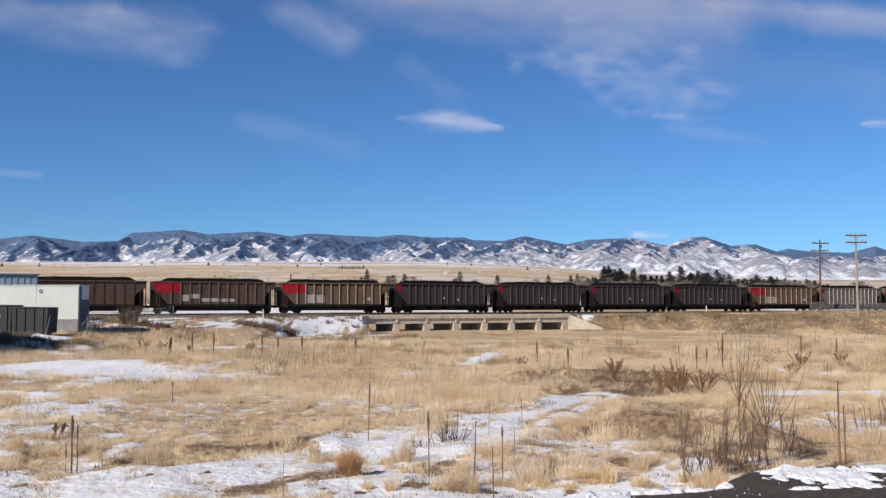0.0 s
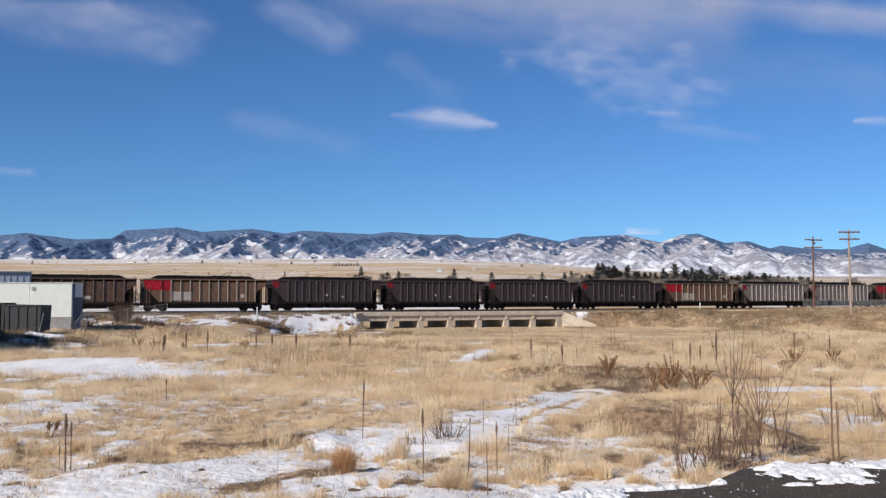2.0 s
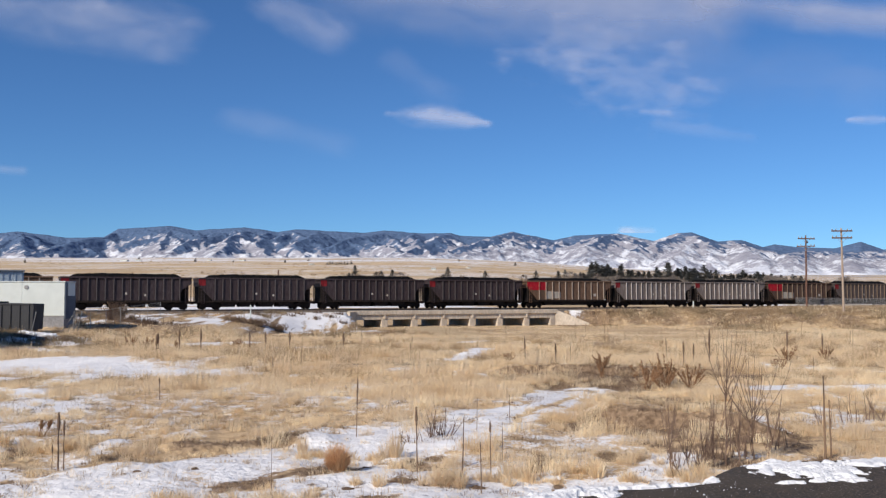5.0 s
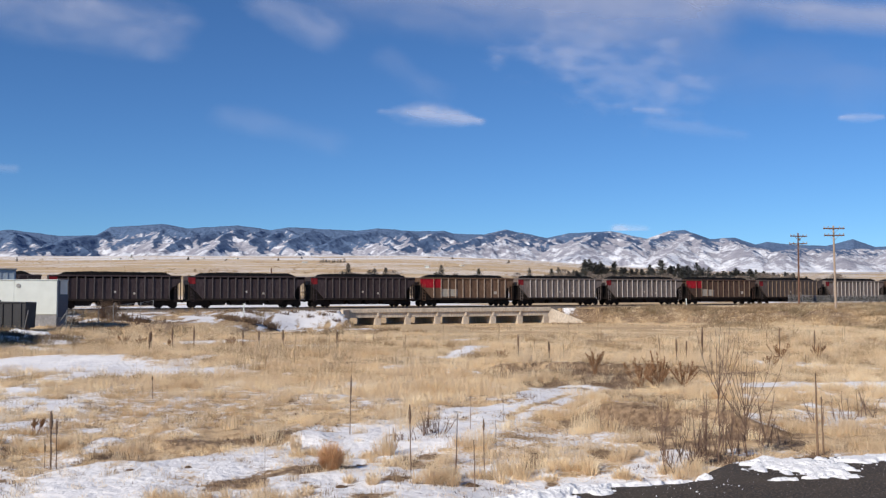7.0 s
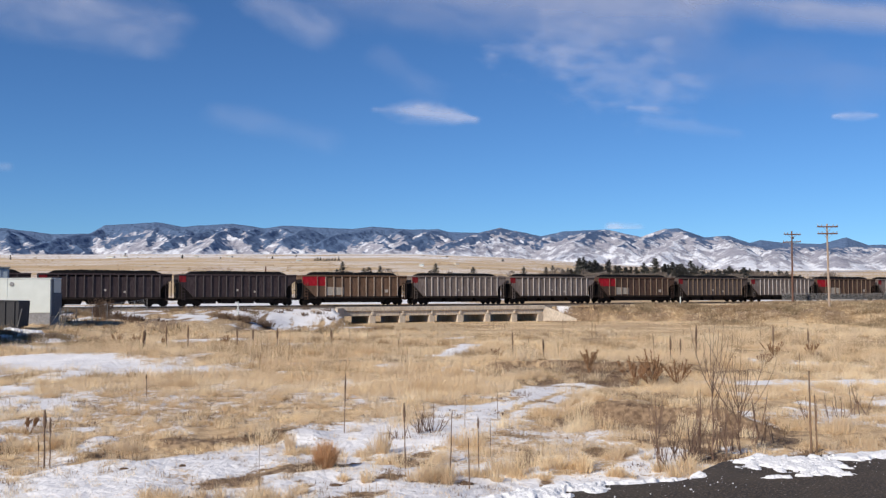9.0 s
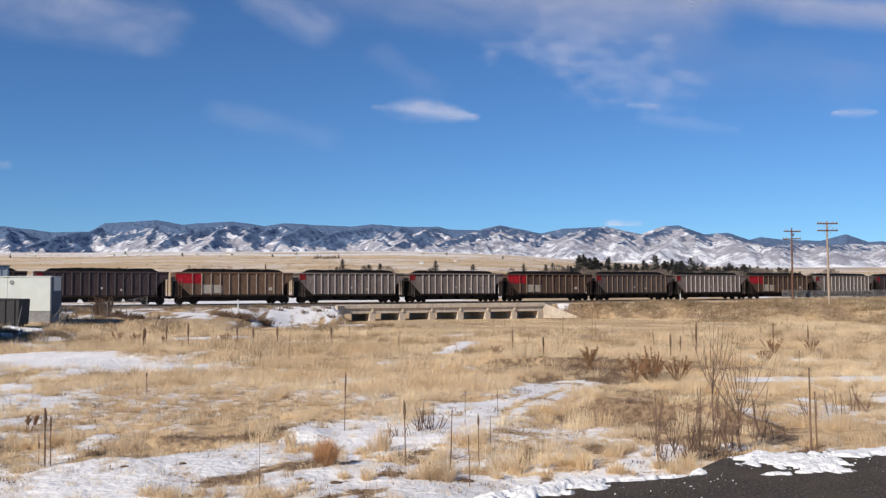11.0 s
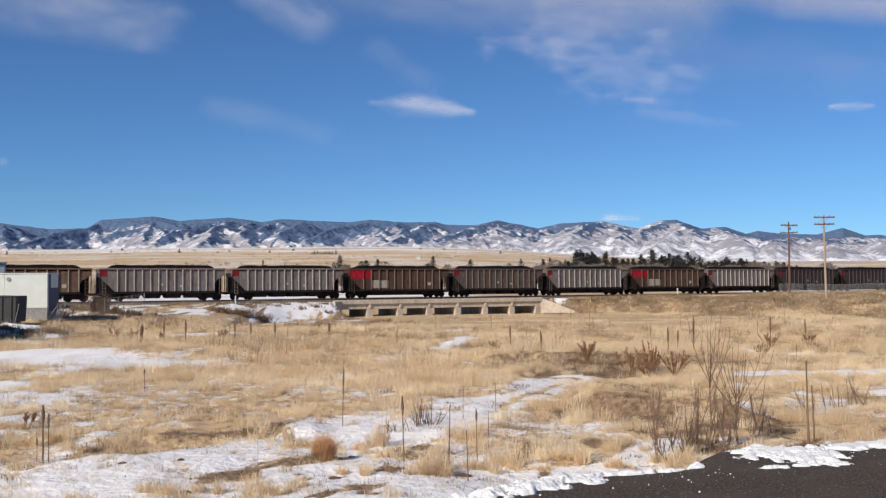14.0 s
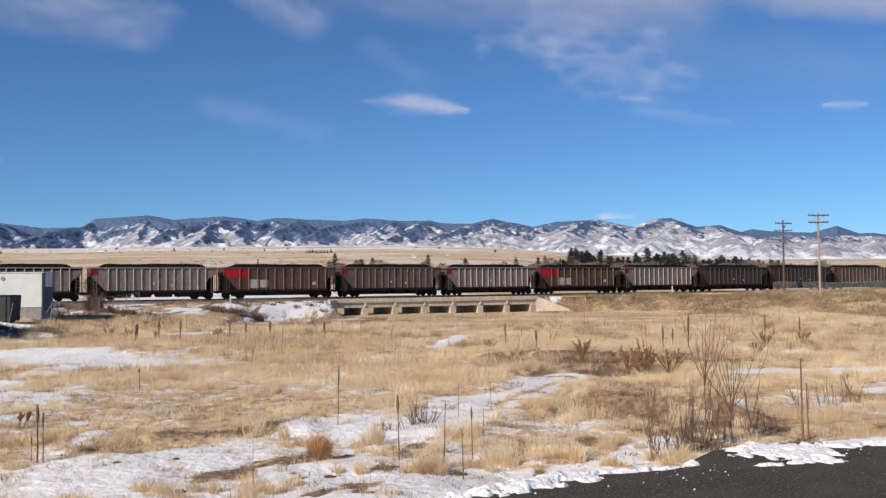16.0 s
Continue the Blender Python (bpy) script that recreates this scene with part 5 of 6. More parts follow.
def make_willow(x, y, height, stems, seed, fan=0.35):
    rnd = random.Random(seed)
    root = tagged(new("bare_shrub"), "leafless brown willow shrub with upright thin stems", "shrub", group="bare shrubs")
    root.matrix_world = pose(x, y, ground_z(x, y))
    for k in range(stems):
        segs = []
        a = rnd.uniform(0, math.tau)
        way = (math.cos(a) * fan * rnd.random(), math.sin(a) * fan * rnd.random(), 1)
        twiggy(rnd, (rnd.uniform(-0.3, 0.3), rnd.uniform(-0.2, 0.2), -0.05), way, height * rnd.uniform(0.35, 1.0), 0.015, 1 + k % 2, segs, 0.15)
        tube_part("stem", segs, TWIG, root)


def make_sapling(x, y, height, fork, lean, twigs, seed, spread=0.3):
    """A slim bare willow: a trunk to the fork, long ascending shoots above it, short ones below."""
    rnd = random.Random(seed)
    root = tagged(new("bare_shrub"), "slim leafless willow with long ascending shoots", "shrub", group="bare shrubs")
    root.matrix_world = pose(x, y, ground_z(x, y))
    segs, p, n = [], Vector((0, 0, -0.05)), 7
    trunk = [p]
    for k in range(n):
        q = p + Vector((lean * height / n + rnd.uniform(-0.025, 0.025), rnd.uniform(-0.03, 0.03), (fork + 0.25 * (height - fork)) / n))
        r = 0.019 - 0.009 * k / n
        segs.append((tuple(p), tuple(q), r, r - 0.0015))
        p = q
        trunk.append(p)
    tube_part("trunk", segs, TWIG, root, sides=5)
    for k in range(twigs):
        u = rnd.uniform(0.55, 1.0) if k < twigs * 0.6 else rnd.uniform(0.12, 0.7)
        i = min(int(u * n), n - 1)
        start = trunk[i].lerp(trunk[i + 1], u * n - i)
        a = rnd.uniform(0, math.tau)
        long = (height - start.z) * (rnd.uniform(0.6, 1.0) if k < twigs * 0.6 else rnd.uniform(0.2, 0.5))
        out = Vector((math.cos(a), 0.7 * math.sin(a), 0)) * spread * rnd.uniform(0.5, 1.5)
        segs, p = [], start
        for j in range(5):
            way = (out * (1.5 - 0.28 * j) + Vector((rnd.uniform(-0.07, 0.07), rnd.uniform(-0.07, 0.07), 1))).normalized()
            q = p + way * long / 5
            r = 0.0088 - 0.0011 * j
            segs.append((tuple(p), tuple(q), r, r - 0.0009))
            if j in (1, 2, 3) and rnd.random() < 0.6:
                b = rnd.uniform(0, math.tau)
                tip = p + (Vector((math.cos(b) * 0.5, math.sin(b) * 0.5, 1))).normalized() * long * rnd.uniform(0.15, 0.35)
                segs.append((tuple(p), tuple(tip), 0.0045, 0.0025))
            p = q
        tube_part("shoot", segs, TWIG, root)


for k, (x, y, h, fork, lean, twigs, spread) in enumerate(((6.20, 19.9, 2.95, 1.45, 0.03, 14, 0.34), (6.97, 20.4, 2.45, 0.75, -0.02, 24, 0.46), (4.83, 18.9, 1.60, 0.80, -0.06, 15, 0.36),
                                                          (5.95, 19.8, 1.55, 0.4, -0.04, 14, 0.24), (6.45, 19.9, 1.35, 0.3, 0.05, 12, 0.25), (5.35, 19.4, 1.2, 0.3, -0.15, 10, 0.35),
                                                          (5.62, 19.6, 1.25, 0.3, 0.10, 10, 0.32), (7.35, 20.6, 1.45, 0.5, 0.14, 10, 0.3), (5.05, 18.8, 0.95, 0.2, -0.25, 7, 0.4), (5.2, 18.9, 0.9, 0.2, 0.25, 7, 0.4))):
    make_sapling(x, y, h, fork, lean, twigs, 700 + k, spread)
for x, y, h, stems, seed, fan in ((6.1, 20.3, 0.9, 9, 5, 0.5), (5.5, 19.7, 0.75, 9, 15, 0.6), (6.8, 20.7, 0.9, 8, 16, 0.5), (8.0, 21.8, 1.0, 5, 6, 0.6), (0.22, 24.2, 0.8, 22, 7, 1.1), (-0.45, 23.4, 0.45, 12, 8, 0.9),
                                  (10.9, 25.6, 0.9, 6, 9, 0.8), (13.2, 28.0, 1.1, 7, 10, 0.6), (12.3, 27.4, 1.0, 7, 11, 0.5), (-5.0, 15.2, 0.42, 6, 21, 1.3), (-7.9, 15.4, 0.36, 6, 22, 1.3), (-3.2, 15.0, 0.3, 5, 23, 1.3)):
    make_willow(x, y, h, stems, seed, fan)


def make_stalk(x, y, height, seed, head=0.25, thick=0.014, mat=STALK, lean=0.03):
    """A dead mullein stalk with its seed spike."""
    rnd = random.Random(seed)
    root = tagged(new("dead_stalk"), "tall dead brown mullein stalk standing in dry grass", "dead plant", group="mullein stalks")
    root.matrix_world = pose(x, y, ground_z(x, y))
    lx, ly = rnd.uniform(-lean, lean), rnd.uniform(-lean, lean)
    segs, n = [], 5
    for k in range(n):
        a, b = k / n * height, (k + 1) / n * height
        segs.append(((lx * a, ly * a, a - 0.03), (lx * b + rnd.uniform(-0.006, 0.006), ly * b, b - 0.03), thick * (1 - 0.1 * k), thick * (0.9 - 0.1 * k)))
    tube_part("stem", segs, mat, root, sides=5)
    if head:
        rng = np.random.default_rng(seed + 50)
        rows, cols = 22, 7
        u, a = np.meshgrid(np.linspace(0, 1, rows), np.arange(cols) * 2 * np.pi / cols, indexing="ij")
        r = thick * (0.25 + 1.5 * np.sin(np.pi * (0.08 + 0.9 * u)) ** 0.6) * rng.uniform(0.6, 1.35, u.shape)
        h = height * (1 - head * (1 - u)) - 0.03 + rng.uniform(-0.008, 0.008, u.shape)
        v = np.stack([lx * h + r * np.cos(a), ly * h + r * np.sin(a), h], -1).reshape(-1, 3)
        f = [(i * cols + j, i * cols + (j + 1) % cols, (i + 1) * cols + (j + 1) % cols, (i + 1) * cols + j) for i in range(rows - 1) for j in range(cols)]
        spike = sheet("seed_head", v, np.array(f), mat, False, {"tone": rng.uniform(0, 1, len(v))})
        spike.parent = root
        spike["label"] = "rough brown seed spike"
    return root


for k, (x, y, h, head, thick) in enumerate(((-1.93, 24.5, 1.62, 0.45, 0.013), (-0.28, 19.6, 1.42, 0.28, 0.016), (0.60, 18.4, 1.4, 0.0, 0.016), (0.95, 17.9, 1.05, 0.0, 0.014),
                                            (1.22, 19.3, 1.25, 0.2, 0.012), (1.6, 21.3, 0.9, 0.0, 0.010), (1.2, 24.8, 0.95, 0.0, 0.010), (2.2, 26.4, 0.85, 0.0, 0.011), (-8.05, 20.6, 1.3, 0.3, 0.022),
                                            (-7.95, 20.65, 1.12, 0.3, 0.014), (-8.22, 20.7, 0.6, 0.3, 0.009), (-3.0, 17.9, 1.15, 0.0, 0.007), (8.65, 20.7, 1.85, 0.0, 0.030), (8.80, 20.75, 1.3, 0.0, 0.024),
                                            (-9.6, 33.6, 0.85, 0.2, 0.016), (-11.5, 17.6, 0.75, 0.0, 0.02))):
    make_stalk(x, y, h, k, head, thick)
rnd = random.Random(5)
for k in range(44):
    y = rnd.uniform(42, 96)
    x = rnd.uniform(-0.34, 0.45) * y
    if snow_at(np.array([x]), np.array([y]))[0] < 0.4:
        make_stalk(x, y, rnd.uniform(0.9, 1.7), 100 + k, rnd.choice((0.3, 0.4, 0.0)), 0.017, PALESTALK, 0.06)
for k, (x, y, h) in enumerate(((-17.5, 65.8, 1.7), (-16.0, 65.8, 1.75), (-17.5, 60.3, 1.5), (-11.7, 67, 1.45), (-10.0, 67, 1.5), (-13.6, 71, 1.4), (-19.6, 68, 1.4), (-6.4, 69, 1.4), (5.6, 56, 1.5), (6.9, 52, 1.2), (14.8, 50, 1.9), (14.5, 52, 1.2), (20.1, 53, 1.9), (24.2, 58, 1.6), (12.9, 48, 1.4), (17.8, 60, 1.8))):
    make_stalk(x, y, h, 300 + k, 0.52, 0.042 if x < 0 else 0.030)


def make_plume_plant(x, y, height, stems, seed, fan):
    rnd = random.Random(seed)
    root = tagged(new("dock_plant"), "dead rusty-brown dock plant with thick seed plumes", "dead plant", group="dock plants")
    root.matrix_world = pose(x, y, ground_z(x, y))
    for k in range(stems):
        a, f = rnd.uniform(0, math.tau), fan * math.sqrt(rnd.random())
        way = Vector((math.cos(a) * f, math.sin(a) * f, 1)).normalized()
        start, tip = Vector((rnd.uniform(-0.1, 0.1), rnd.uniform(-0.1, 0.1), -0.05)), way * height * rnd.uniform(0.6, 1.0)
        stem = tube_part("stem", [(tuple(start), tuple(tip), 0.012, 0.008)], PLUME, root)
        segs = []
        for j in range(24):
            p = start.lerp(tip, rnd.uniform(0.58, 1.0))
            o = Vector((rnd.uniform(-1, 1), rnd.uniform(-1, 1), rnd.uniform(0.3, 1.4))) * 0.065
            segs.append((tuple(p), tuple(p + o), 0.018, 0.005))
        tube_part("seed_plume", segs, PLUME, stem)


for k, (x, y, h, n, fan) in enumerate(((8.7, 38.0, 1.2, 13, 1.0), (9.6, 38.3, 1.5, 16, 0.95), (10.5, 38.0, 1.2, 12, 0.9), (9.3, 37.5, 0.9, 9, 1.2), (7.65, 42.2, 1.15, 12, 0.5), (19.9, 52.5, 1.2, 9, 0.8),
                                       (17.5, 47.5, 0.9, 8, 1.0), (4.2, 52, 0.8, 8, 0.9), (23.5, 56, 1.0, 8, 0.9), (-23.4, 74.0, 1.0, 8, 0.8), (-21.8, 73.0, 0.9, 8, 0.9), (-14.6, 72.0, 0.9, 8, 0.8), (-19.0, 70.5, 0.8, 7, 0.9), (-10.2, 24.9, 0.6, 3, 0.9))):
    make_plume_plant(x, y, h, int(n * 1.5), 400 + k, fan)


def make_tuft(x, y, height, radius, count, mat, seed, label, ball=False):
    rng = np.random.default_rng(seed)
    a, r = rng.uniform(0, 2 * np.pi, count), np.sqrt(rng.uniform(0, 1, count))
    h = height * rng.uniform(0.35, 1.1, count)
    knot = rng.integers(0, 6, count)
    kx, ky = rng.normal(0, 0.24, 6), rng.normal(0, 0.18, 6)
    px, py = kx[knot] + 0.09 * r * np.cos(a), ky[knot] + 0.09 * r * np.sin(a)
    h = h * rng.uniform(0.5, 1.0, 6)[knot]
    lean = np.clip(0.75 * r + rng.uniform(-0.25, 0.3, count), 0.02, 0.95)
    a = a + rng.uniform(-0.8, 0.8, count)
    v, f, t = blades(rng, px, py, np.full(count, -0.03), h, 0.008 * rng.uniform(0.7, 1.3, count), lean, 2)
    v = v.reshape(-1, 5, 3)
    way = np.stack([np.cos(a), np.sin(a)], -1)
    for k, bend in ((2, 0.35), (3, 0.35), (4, 1.0)):
        v[:, k, :2] += -(v[:, k, :2] - v[:, 0, :2]) + way * (lean * h * bend)[:, None] + (v[:, 1, :2] - v[:, 0, :2]) * (0.5 if k == 4 else (k - 2))
    if ball:
        way = rng.normal(0, 1, (count, 3))
        way[:, 2] = np.maximum(way[:, 2], -0.5 * np.abs(way[:, 0]))
        way /= np.linalg.norm(way, axis=1)[:, None]
        side = (v[:, 1] - v[:, 0]) * 0.5
        lump = 0.72 + 0.4 * vnoise(2.2 * a, 3 * way[:, 2] + 9, seed)
        tip = np.array((0, 0, 0.5 * height)) + way * np.array((radius, radius, 0.5 * height)) * (lump * rng.uniform(0.8, 1.1, count))[:, None]
        foot = way * np.array((0.3 * radius, 0.3 * radius, 0)) - np.array((0, 0, 0.03))
        mid = foot + (tip - foot) * 0.55 + np.array((0, 0, 0.12 * height))
        v = np.stack([foot - side, foot + side, mid - 0.75 * side, mid + 0.75 * side, tip], 1)
    ob = sheet("grass_tuft", v.reshape(-1, 3), f, mat, False, {"tone": t})
    ob.matrix_world = pose(x, y, ground_z(x, y))
    return tagged(ob, label, "grass tuft", group="grass tufts")


make_tuft(-1.98, 20.1, 0.70, 0.37, 2600, ORANGE, 1, "rounded orange-brown bunch grass tuft in snow", True)
for k, (x, y, h) in enumerate(((-0.95, 20.8, 0.5), (-2.75, 21.9, 0.42), (-4.6, 16.9, 0.45), (-4.0, 17.6, 0.42), (-2.6, 16.8, 0.4), (-6.2, 16.4, 0.4), (0.1, 18.6, 0.62), (0.45, 18.9, 0.5), (1.3, 19.0, 0.6), (1.75, 19.5, 0.62),
                               (2.1, 18.9, 0.5), (2.6, 19.9, 0.5), (3.3, 19.6, 0.5), (-1.2, 21.9, 0.5), (-8.4, 23.0, 0.55), (-9.0, 22.6, 0.5), (-10.3, 23.7, 0.6), (5.2, 18.9, 0.55), (5.6, 18.6, 0.5), (4.4, 20.6, 0.5), (-11.5, 20.6, 0.5), (3.9, 18.6, 0.42))):
    make_tuft(x, y, h * (0.7 + 0.5 * ((k * 7) % 5) / 5), 0.5, 900, STRAW, 20 + k, "pale straw-coloured bunch grass tuft in snow")
for k, (x, y, h, r) in enumerate(((-0.82, 21.9, 0.85, 0.30), (-1.0, 22.1, 0.6, 0.36), (-3.07, 22.7, 0.62, 0.22), (-2.2, 17.6, 0.3, 0.26), (-2.75, 17.3, 0.34, 0.32), (-1.0, 18.4, 0.36, 0.24), (-1.5, 18.9, 0.26, 0.2))):
    make_tuft(x, y, h, r, 230, STRAW, 60 + k, "feathery rounded pale dry bush in snow", True)


# ---- snow thrown up along the road ----
def make_snow_bank(points, width, height, seed, label, size=1.0, ragged=2.5):
    (x0, y0), (x1, y1) = points
    length = math.hypot(x1 - x0, y1 - y0)
    nu, nv = max(24, int(length / (0.011 * size))), max(10, int(width / (0.011 * size)))
    U, V = np.meshgrid(np.linspace(0, 1, nu), np.linspace(-1, 1, nv))
    X = x0 + (x1 - x0) * U - (y1 - y0) / length * V * width / 2
    Y = y0 + (y1 - y0) * U + (x1 - x0) / length * V * width / 2
    body = ramp(1.0, 0.3, np.hypot(V, np.abs(2 * U - 1) ** 2.2) + ragged * (fbm(X / (0.3 * size), Y / (0.3 * size), 3, seed) - 0.49) + 1.0 * (fbm(X / (0.07 * size), Y / (0.07 * size), 3, seed + 3) - 0.5))
    body = body * ramp(1.0, 0.8, np.abs(V)) * ramp(1.0, 0.93, np.abs(2 * U - 1))
    body = body * ramp(0.30, 0.42, fbm(X / (0.05 * size), Y / (0.05 * size), 3, seed + 13) + 0.5 * body)
    swell = fbm(X / (0.30 * size), Y / (0.30 * size), 2, seed + 2) * ramp(1.1, 0.1, np.abs(V))
    lumps = 0.75 * swell + 0.9 * (fbm(X / (0.10 * size), Y / (0.10 * size), 2, seed + 7) - 0.25) * ramp(0.4, 0.6, fbm(X / (0.16 * size), Y / (0.16 * size), 2, seed + 17)) + 0.55 * fbm(X / (0.035 * size), Y / (0.035 * size), 3, seed + 9)
    Z = land(X, Y) - 0.03 + body * (0.030 + height * lumps)
    ob = sheet("snow_bank", np.stack([X, Y, Z], -1).reshape(-1, 3), quads(nv, nu), SNOW)
    return tagged(ob, label, "snow bank", group="ploughed snow")


make_snow_bank([(0.2, 7.3), (1.5, 8.05)], 0.75, 0.052, 501, "lumpy white ploughed snow along the asphalt edge")
make_snow_bank([(1.1, 7.95), (2.66, 8.6)], 0.5, 0.042, 503, "lumpy white ploughed snow along the asphalt edge")
make_snow_bank([(-1.5, 5.95), (0.7, 7.65)], 0.8, 0.058, 505, "lumpy white ploughed snow along the asphalt edge")
make_snow_bank([(2.95, 8.98), (4.1, 8.74)], 1.3, 0.045, 507, "melting white snow patch on asphalt", 1.2, 0.9)
make_snow_bank([(3.7, 9.03), (5.5, 9.6)], 0.52, 0.036, 509, "melting white snow patch on asphalt", 1.3, 1.4)
make_snow_bank([(2.95, 8.22), (3.3, 8.24)], 0.16, 0.03, 511, "small melting snow lump on asphalt", 1.0, 0.8)
make_snow_bank([(3.28, 8.28), (3.5, 8.30)], 0.12, 0.025, 512, "small melting snow lump on asphalt", 1.0, 0.8)


def make_snow_crumbs():
    rng = np.random.default_rng(77)
    n = 110
    x = rng.uniform(0.2, 5.4, n)
    y = np.interp(x, [0, 1.2, 2.6, 3.4, 5.4], [7.0, 7.75, 8.0, 8.6, 9.2]) + rng.normal(0, 0.22, n)
    r = 0.003 + 0.010 * rng.uniform(0, 1, n) ** 3
    dirs = np.array([(1, 0, 0), (0, 1, 0), (-1, 0, 0), (0, -1, 0), (0, 0, 1), (0, 0, -1)], float)
    tri = np.array([(0, 1, 4), (1, 2, 4), (2, 3, 4), (3, 0, 4), (1, 0, 5), (2, 1, 5), (3, 2, 5), (0, 3, 5)])
    c = np.stack([x, y, land(x, y) + 0.4 * r], -1)
    v = c[:, None] + dirs[None] * (r[:, None] * rng.uniform(0.6, 1.3, (n, 6)))[..., None]
    f = (np.arange(n)[:, None, None] * 6 + tri[None]).reshape(-1, 3)
    tagged(sheet("snow_crumbs", v.reshape(-1, 3), f, SNOW), "small crumbs of snow scattered on asphalt", "snow", kind="stuff")


make_snow_crumbs()
make_snow_bank([(-34.2, 77.2), (-30.6, 77.8)], 2.4, 0.30, 513, "rough heap of snow in the yard", 3.0, 2.0)


def make_clod(x, y, size, seed):
    """A lump of bare soil or stone at the edge of the snow."""
    bm = bmesh.new()
    bmesh.ops.create_icosphere(bm, subdivisions=3, radius=1.0)
    rnd = random.Random(seed)
    sx, sy, sz, o = size * rnd.uniform(0.8, 1.4), size * rnd.uniform(0.6, 1.0), size * rnd.uniform(0.4, 0.65), rnd.uniform(0, 50)
    for v in bm.verts:
        k = 0.62 + 0.8 * float(fbm(np.array([v.co.x * 1.3 + o]), np.array([v.co.y * 1.3 + v.co.z * 1.7]), 4, seed)[0])
        v.co = Vector((v.co.x * sx * k, v.co.y * sy * k, v.co.z * sz * k))
    ob = put(bm, "soil_clod", SOIL)
    ob.matrix_world = pose(x, y, ground_z(x, y) + 0.1 * size)
    tagged(ob, "dark brown clod of frozen soil in snow", "clod", group="soil clods")


SOIL = surface("frozen_soil", (0.13, 0.085, 0.058), (0.20, 0.135, 0.095), 4.0, 26.0, rough=0.95, bump=0.8, depth=0.03, gloss=0.05)
for k, (x, y, size) in enumerate(((0.34, 19.9, 0.20), (0.62, 19.7, 0.14), (-1.44, 20.9, 0.13), (-1.3, 20.85, 0.08), (-6.4, 16.9, 0.10), (-0.35, 19.0, 0.15), (-0.75, 18.8, 0.10), (-2.35, 18.9, 0.12),
                                  (-1.6, 18.2, 0.16), (-2.9, 17.6, 0.13), (0.9, 18.4, 0.15), (-4.2, 17.3, 0.18), (-5.0, 20.2, 0.14), (-6.1, 19.8, 0.13), (-3.4, 21.6, 0.12), (-0.1, 17.4, 0.11))):
    make_clod(x, y, size * 0.75, 800 + k)


# ---- trees beyond the railway ----
def make_conifer(seed, height, wide):
    rng = np.random.default_rng(seed)
    root = tagged(new("conifer"), "dark green conifer tree beyond the railway", "tree", group="conifers")
    segs = [((0, 0, -0.5), (0, 0, height * 0.6), 0.22, 0.14), ((0, 0, height * 0.6), (0, 0, height * 0.97), 0.14, 0.03)]
    tube_part("trunk", segs, BARK, root, sides=6)
    n = 900
    u = rng.uniform(0.0, 1, n) ** 0.9
    z = height * (0.07 + 0.93 * u)
    lump = 0.65 + 0.7 * vnoise(u * 7 + seed, np.floor(rng.uniform(0, 5, n)), seed)
    r = wide * (1.02 - u) ** 0.75 * (0.62 + 0.5 * ((u * 6.5 + seed * 0.37) % 1.0 < 0.55)) * lump * np.sqrt(rng.uniform(0.05, 1, n)) + 0.04
    a = rng.uniform(0, 2 * np.pi, n)
    x, y = r * np.cos(a), r * np.sin(a)
    s = rng.uniform(0.45, 0.95, n) * (height / 10) * (1.1 - 0.6 * u)
    out = np.stack([np.cos(a), np.sin(a), rng.uniform(-0.5, 0.3, n)], -1) * s[:, None]
    side = np.stack([-np.sin(a), np.cos(a), rng.uniform(-0.4, 0.4, n)], -1) * (s * 0.5)[:, None]
    c = np.stack([x, y, z], -1)
    verts = np.stack([c - out * 0.4 - side, c - out * 0.4 + side, c + out], 1).reshape(-1, 3)
    crown = sheet("crown", verts, np.arange(3 * n).reshape(n, 3), HAZED_NEEDLE, False, {"tone": np.repeat(rng.uniform(0, 1, n), 3)})
    crown.parent = root
    return root


def make_bare_tree(seed, height, wide):
    rnd = random.Random(seed)
    root = tagged(new("bare_tree"), "leafless grey-brown deciduous tree beyond the railway", "tree", group="bare trees")
    segs = []
    twiggy(rnd, (0, 0, -0.3), (0, 0, 1), height * 0.55, 0.14, 0, segs, 0.1)
    tube_part("trunk", segs, BARK, root)
    segs = []
    for k in range(16):
        a = rnd.uniform(0, math.tau)
        twiggy(rnd, (0, 0, height * rnd.uniform(0.1, 0.5)), (math.cos(a) * wide, math.sin(a) * wide, 1.3), height * rnd.uniform(0.35, 0.6), 0.08, 0, segs, 0.3)
    tube_part("limbs", segs, BARETREE, root, sides=3)
    rng = np.random.default_rng(seed)
    n = 800
    a, u, w = rng.uniform(0, 2 * np.pi, n), rng.uniform(0.04, 0.96, n), np.sqrt(rng.uniform(0, 1, n))
    lump = 0.6 + 0.8 * vnoise(a * 1.3, u * 4, seed)
    r = height * 0.40 * wide * np.sin(np.pi * (0.16 + 0.78 * u)) * w * lump
    v, f, t = blades(rng, r * np.cos(a), r * np.sin(a), height * u * (0.85 + 0.15 * lump), height * rng.uniform(0.04, 0.11, n), rng.uniform(0.075, 0.16, n), rng.uniform(0.1, 0.8, n), 1)
    crown = sheet("crown", v, f, BARETREE, False, {"tone": t})
    crown.parent = root
    return root


